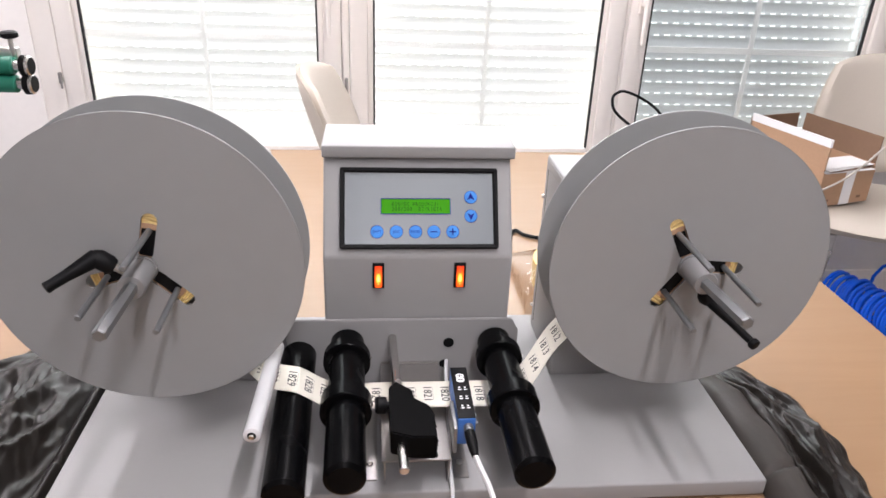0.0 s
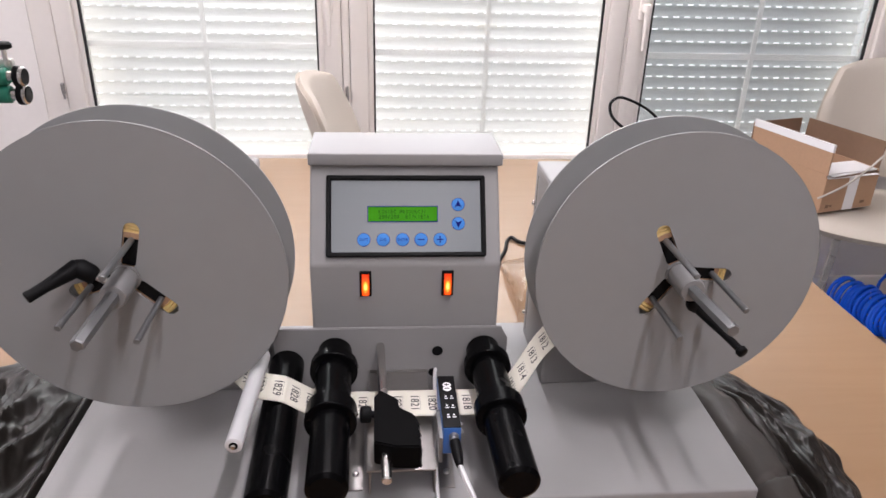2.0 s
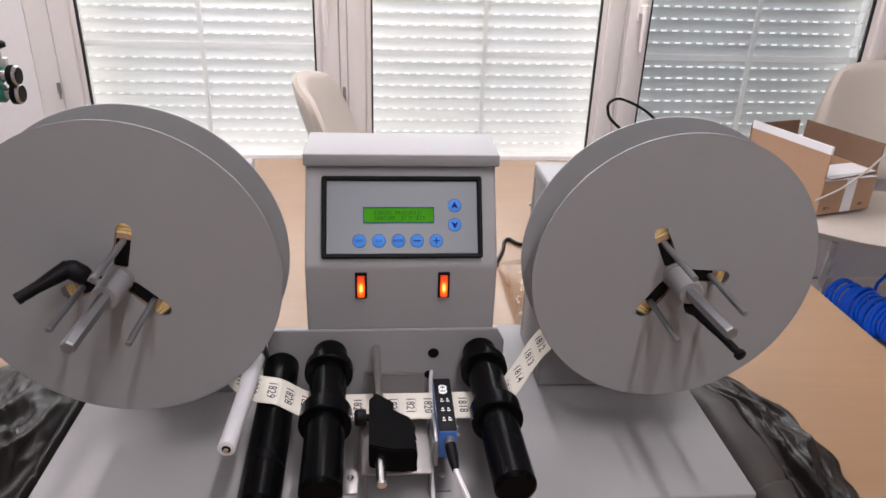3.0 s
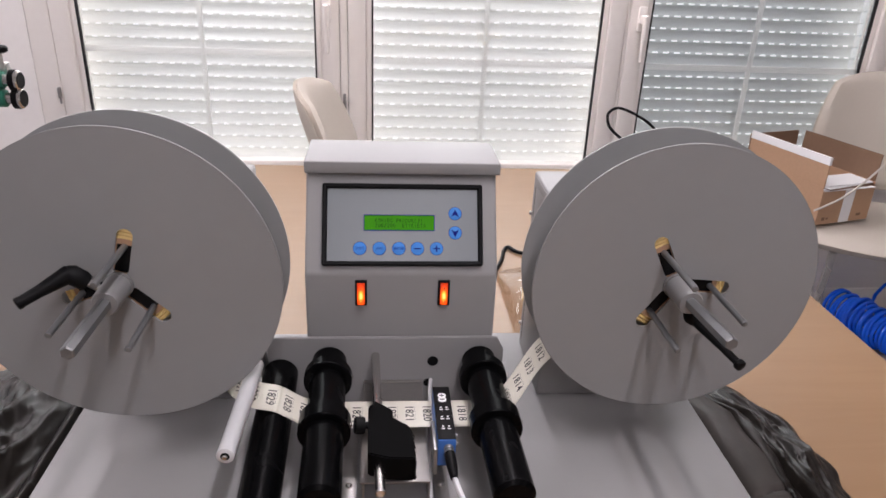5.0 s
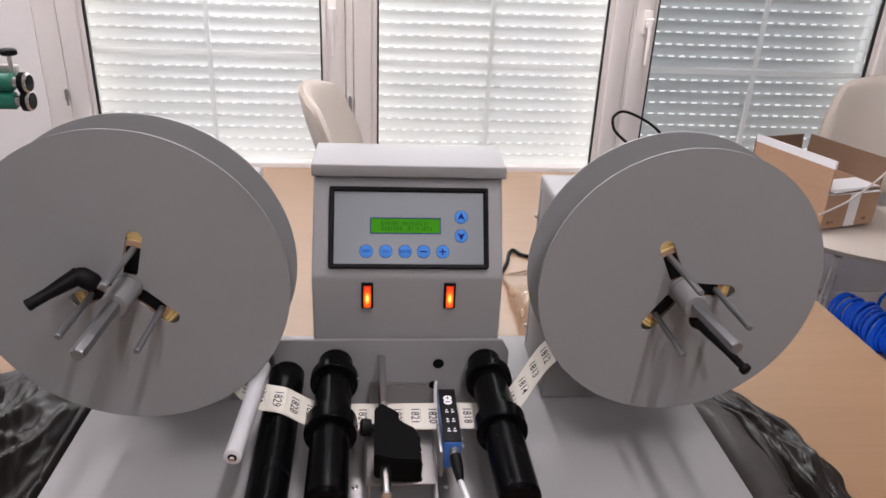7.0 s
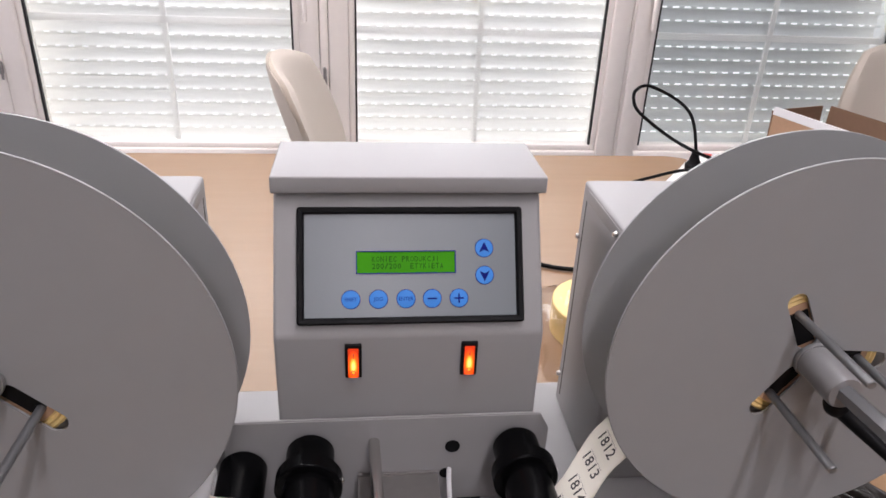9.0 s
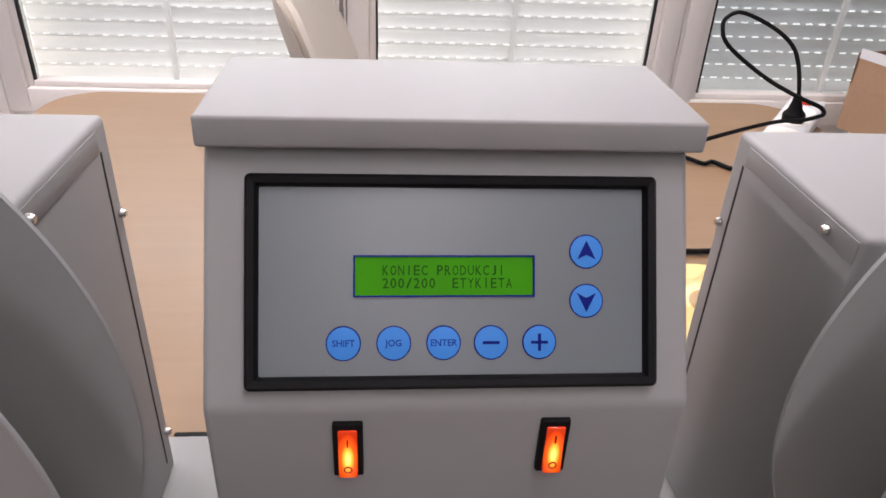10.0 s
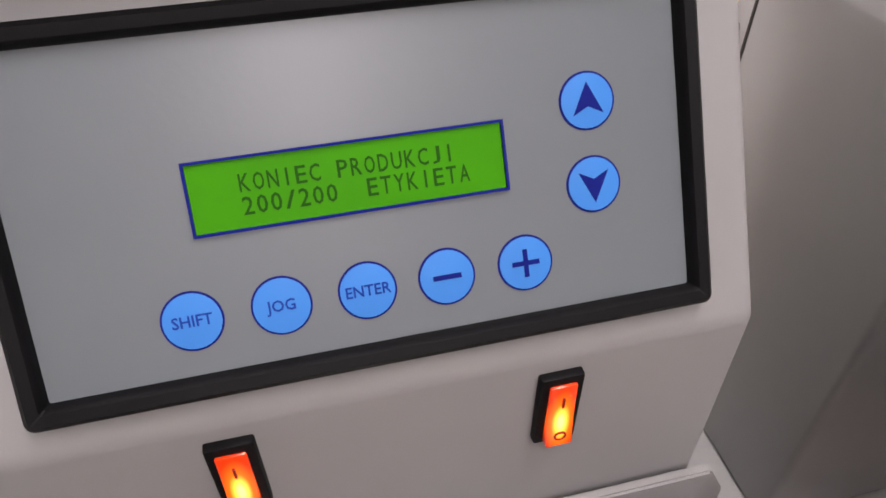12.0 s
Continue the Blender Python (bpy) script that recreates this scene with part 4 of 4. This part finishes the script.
# ---- coiled hose on the floor ----
hs_ = bmesh.new()
pts = []
TURNS = 19
for k in range(TURNS * 16 + 1):
    a = 2 * math.pi * k / 16
    s = k / (TURNS * 16)
    w = 0.056 + 0.009 * noise.noise(Vector((s * 11.0, 2.0, 0.5)))
    lean = 0.022 * noise.noise(Vector((s * 14.0, 7.0, 1.5)))
    pts.append((1.555 + 0.075 * s + w * math.cos(a) + 0.5 * lean, 2.04 - 0.25 * s + 0.25 * w * math.cos(a) + lean, 0.068 + w * math.sin(a)))
pts += [(1.70, 1.80, 0.13), (1.74, 1.86, 0.19), (1.745, 1.95, 0.20), (1.70, 2.02, 0.15), (1.69, 2.04, 0.06), (1.74, 2.03, 0.01)]
cable(hs_, pts, 0.0058, 8, 2)
tagged(part("coiled_hose", hs_, BLUE_HOSE), "bright blue coiled air hose lying on the floor", "air hose")

# ---- power strip, plug and cables on the table ----
ps = thing("power_strip", (0.535, 1.275, TABLE_Z), "white power strip with a plugged-in black lead", "power strip")
ps.rotation_euler.z = radians(52)
part("body", box(bmesh.new(), -0.125, 0.115, -0.025, 0.025, 0.001, 0.028, 0.006, 3), WHITE_PLASTIC, ps)
for x in (-0.065, -0.011, 0.043):
    so = bmesh.new()
    lathe(so, (x, 0, 0.0282), (x, 0, 1), [(0, 0.021), (0.0008, 0.0205), (0.0008, 0.019)], 28)
    part("socket", so, UPVC, ps, "round white socket")
part("switch", box(bmesh.new(), 0.076, 0.092, -0.008, 0.008, 0.0282, 0.031, 0.001), mat("red_switch", (0.6, 0.03, 0.02), 0.3), ps, "red rocker switch")
pl = bmesh.new()
lathe(pl, (-0.011, 0.0, 0.0292), (-0.011, 0.004, 0.1), [(0, 0.0145), (0.010, 0.0145), (0.016, 0.0095), (0.026, 0.0065), (0.034, 0.0055)], 20)
part("plug", pl, BLACK_PLASTIC, ps, "black mains plug")
cbm = bmesh.new()
cable(cbm, [(0.5275, 1.266, 0.796), (0.5245, 1.270, 0.816), (0.522, 1.280, 0.838), (0.514, 1.290, 0.859), (0.495, 1.300, 0.876), (0.467, 1.310, 0.890), (0.441, 1.315, 0.897), (0.425, 1.315, 0.889),
            (0.421, 1.310, 0.878), (0.425, 1.300, 0.862), (0.447, 1.290, 0.843), (0.483, 1.270, 0.820), (0.515, 1.248, 0.806), (0.545, 1.243, 0.795), (0.549, 1.236, 0.788), (0.535, 1.228, 0.786), (0.518, 1.226, 0.783),
            (0.489, 1.230, 0.779), (0.447, 1.220, 0.774), (0.378, 1.190, 0.769), (0.350, 1.192, 0.757), (0.343, 1.205, 0.7425), (0.358, 1.197, 0.7415), (0.374, 1.177, 0.7415), (0.388, 1.183, 0.7415), (0.400, 1.166, 0.7415), (0.425, 1.13, 0.7415), (0.37, 0.985, 0.7415),
            (0.32, 0.965, 0.7415), (0.265, 0.962, 0.7415), (0.225, 0.968, 0.7415), (0.197, 0.982, 0.7415), (0.186, 1.0, 0.7415), (0.176, 0.985, 0.7415), (0.165, 0.944, 0.7415), (0.125, 0.85, 0.7415), (0.07, 0.74, 0.745), (0.06, 0.69, 0.80)], 0.0028)
tagged(part("mains_lead", cbm, BLACK_PLASTIC), "black mains lead looping up from a power strip", "cable")

# spare label rolls behind the machine, one in a clear bag
for rx_, ry_, note in ((0.2385, 0.825, "yellow roll of labels under a clear plastic bag"), (0.460, 1.056, "yellow roll of labels lying bare on the table")):
    rl = bmesh.new()
    lathe(rl, (rx_, ry_, 0.7385), (rx_, ry_, 1), [(0, 0.060), (0.0008, 0.0612), (0.035, 0.0612), (0.036, 0.060), (0.036, 0.0215), (0.034, 0.0205), (0.010, 0.0205)], 56)
    tagged(part("label_roll", rl, YELLOW), note, "label roll", "spare label rolls")
bg = bmesh.new()
n1, n2 = 26, 26
rows = []
for i in range(n1 + 1):
    row = []
    for j in range(n2 + 1):
        u, v = i / n1, j / n2
        x, y = 0.152 + 0.17 * u, 0.728 + 0.18 * v
        dome = max(0.0, math.sin(math.pi * u) * math.sin(math.pi * v)) ** 0.45
        nz = noise.noise(Vector((x * 38, y * 38, 1.3))) * 0.010 + noise.noise(Vector((x * 90, y * 90, 4.0))) * 0.004
        row.append(bg.verts.new((x, y, 0.740 + dome * (0.041 + nz))))
    rows.append(row)
for i in range(n1):
    for j in range(n2):
        bg.faces.new((rows[i][j], rows[i + 1][j], rows[i + 1][j + 1], rows[i][j + 1]))
bag = part("plastic_bag", bg, CLEAR, None, smooth=20)
bag.visible_shadow = False
tagged(bag, "crumpled clear plastic bag over a label roll", "plastic bag")
# low black block on the table just behind the base plate
cnn = bmesh.new()
box(cnn, -0.158, -0.130, 0.714, 0.727, TABLE_Z + 0.001, TABLE_Z + 0.007, 0.002)
cno = part("small_dark_block", cnn, BLACK_PLASTIC)
tagged(cno, "small black block on the table behind the machine", "connector")


# ---- plastic film squeezed out from under the machine ----
def film(sgn, x0, width, y0, y1, seed, tube_w, height, dense, label):
    """A wrapped tube along the machine's edge and a thin sheet thrown over it in long slanting folds."""
    nu, nv = 84, 190
    g = []
    for i in range(nu + 1):
        row = []
        for j in range(nv + 1):
            u, v = i / nu, j / nv
            y = y0 + (y1 - y0) * v
            fade = min(1.0, (1 - v) * 7)
            w = width * (0.90 + 0.24 * noise.noise(Vector((seed, v * 3.5, 0.0))) + 0.10 * noise.noise(Vector((seed, v * 12.0, 2.0)))) * (0.6 + 0.4 * fade)
            x = x0 + sgn * w * u
            tube_ = math.sqrt(max(0.0, 1 - ((u - tube_w) / tube_w) ** 2)) if u < 2 * tube_w else 0.0
            k0 = tube_w * 1.5
            fold = math.sin(math.pi * min(1, max(0, (u - k0) / (1 - k0)))) ** 0.7
            # folds run at a slant, long one way and narrow the other
            p, q = dense * (u * 5.0 + v * 3.2), dense * (v * 4.4 - u * 1.2)
            bend = 0.35 * noise.noise(Vector((p * 0.6, q * 0.7, seed)))
            ridge = 1 - abs(noise.noise(Vector((p * 1.1 + bend, q * 0.9, seed + 2)))) * 2.0
            small = 1 - abs(noise.noise(Vector((p * 2.6 + bend * 3, q * 3.1, seed + 5)))) * 2.0
            fine = abs(noise.noise(Vector((p * 6.0 + bend * 5, q * 8.0, seed + 9))))
            wrinkle = 0.62 * max(0.0, ridge) + 0.20 * max(0.0, small) + 0.13 * fine
            seam = math.exp(-((v - 0.63 - 0.05 * u) / 0.006) ** 2) + 0.6 * math.exp(-((v - 0.35 + 0.2 * u) / 0.005) ** 2)
            z = TABLE_Z + 0.0015 + fade * (0.019 * tube_ * (1 - 0.2 * seam) + height * fold * (0.25 + wrinkle) + 0.0004 * tube_ * fine)
            x += sgn * 0.005 * noise.noise(Vector((u * 5, v * 16, seed + 3))) * u
            row.append((x, y, max(TABLE_Z + 0.0012, z)))
        g.append(row)
    f = thing("plastic_film", (x0, (y0 + y1) / 2, TABLE_Z), label, "plastic film", "packing film beside the machine")
    split = int(nu * tube_w * 1.45)
    for name, i0, i1, material, note in (("tube", 0, split, FOAM if sgn > 0 else WRAP, "grey wrapped tube"), ("sheet", split, nu, WRAP, "dark crinkled film")):
        bm = bmesh.new()
        vs = [[bm.verts.new(co) for co in row] for row in g[i0:i1 + 1]]
        for i in range(i1 - i0):
            for j in range(nv):
                bm.faces.new((vs[i][j], vs[i + 1][j], vs[i + 1][j + 1], vs[i][j + 1]))
        add(f, name, bm, material, note, smooth=60)
    return f


film(1, 0.309, 0.108, 0.10, 0.625, 3.1, 0.24, 0.021, 0.95, "dark crinkled plastic packing film lying beside the machine")
film(-1, -0.3095, 0.175, 0.10, 0.69, 8.7, 0.045, 0.036, 0.8, "dark crinkled plastic packing film lying beside the machine")

# ---- roller stand at the table's side ----
rs = thing("roller_stand", (-0.56, 0.94, 0.0), "steel stand with green rubber rollers and a black knob", "roller stand")


def rs_part(name, bm, material, label=""):
    o = part(name, bm, material, rs, label)
    under(rs, o)
    return o


rs_part("base", lathe(bmesh.new(), (-0.56, 0.94, 0.0), (-0.56, 0.94, 1), [(0, 0.06), (0.008, 0.06), (0.012, 0.055)], 32), DARK_METAL)
rs_part("post", rod(bmesh.new(), (-0.56, 0.94, 0.012), (-0.56, 0.94, 1.04), 0.011, 20), STEEL, "steel post")
rs_part("arm", box(bmesh.new(), -0.571, -0.498, 0.945, 0.957, 1.005, 1.022, 0.002), STEEL, "flat steel arm")
for z in (1.003, 0.980):
    r_ = rs_part("roller", rod(bmesh.new(), (-0.55, 0.93, z), (-0.497, 0.93, z), 0.0115, 28, 0.002), GREEN, "green rubber roller")
    cap = bmesh.new()
    lathe(cap, (-0.497, 0.93, z), (-0.4, 0.93, z), [(0, 0.0075), (0.010, 0.0075), (0.010, 0.0125), (0.0125, 0.0128), (0.0185, 0.0128), (0.020, 0.011)], 28)
    part("end_cap", cap, STEEL, r_, "shiny metal end cap")
    tyre = bmesh.new()
    lathe(tyre, (-0.4885, 0.93, z), (-0.4, 0.93, z), [(0, 0.0122), (0.001, 0.0136), (0.007, 0.0136), (0.008, 0.0122)], 28)
    part("end_tyre", tyre, BLACK_PLASTIC, r_, "black rubber tyre of the end cap")
    ri = bmesh.new()
    lathe(ri, (-0.4768, 0.93, z), (-0.4, 0.93, z), [(0, 0.0104), (0.0006, 0.0104)], 24)
    part("cap_inset", ri, BLACK_PLASTIC, r_, "dark inset of the end cap")
kn = bmesh.new()
rod(kn, (-0.4985, 0.935, 1.015), (-0.4985, 0.935, 1.04), 0.003, 12)
kno = rs_part("knob_stem", kn, STEEL)
part("knob", lathe(bmesh.new(), (-0.4985, 0.935, 1.036), (-0.4985, 0.935, 1.1), [(0, 0.006), (0.002, 0.0105), (0.007, 0.0105), (0.009, 0.008)], 20), BLACK_PLASTIC, kno, "black knob")
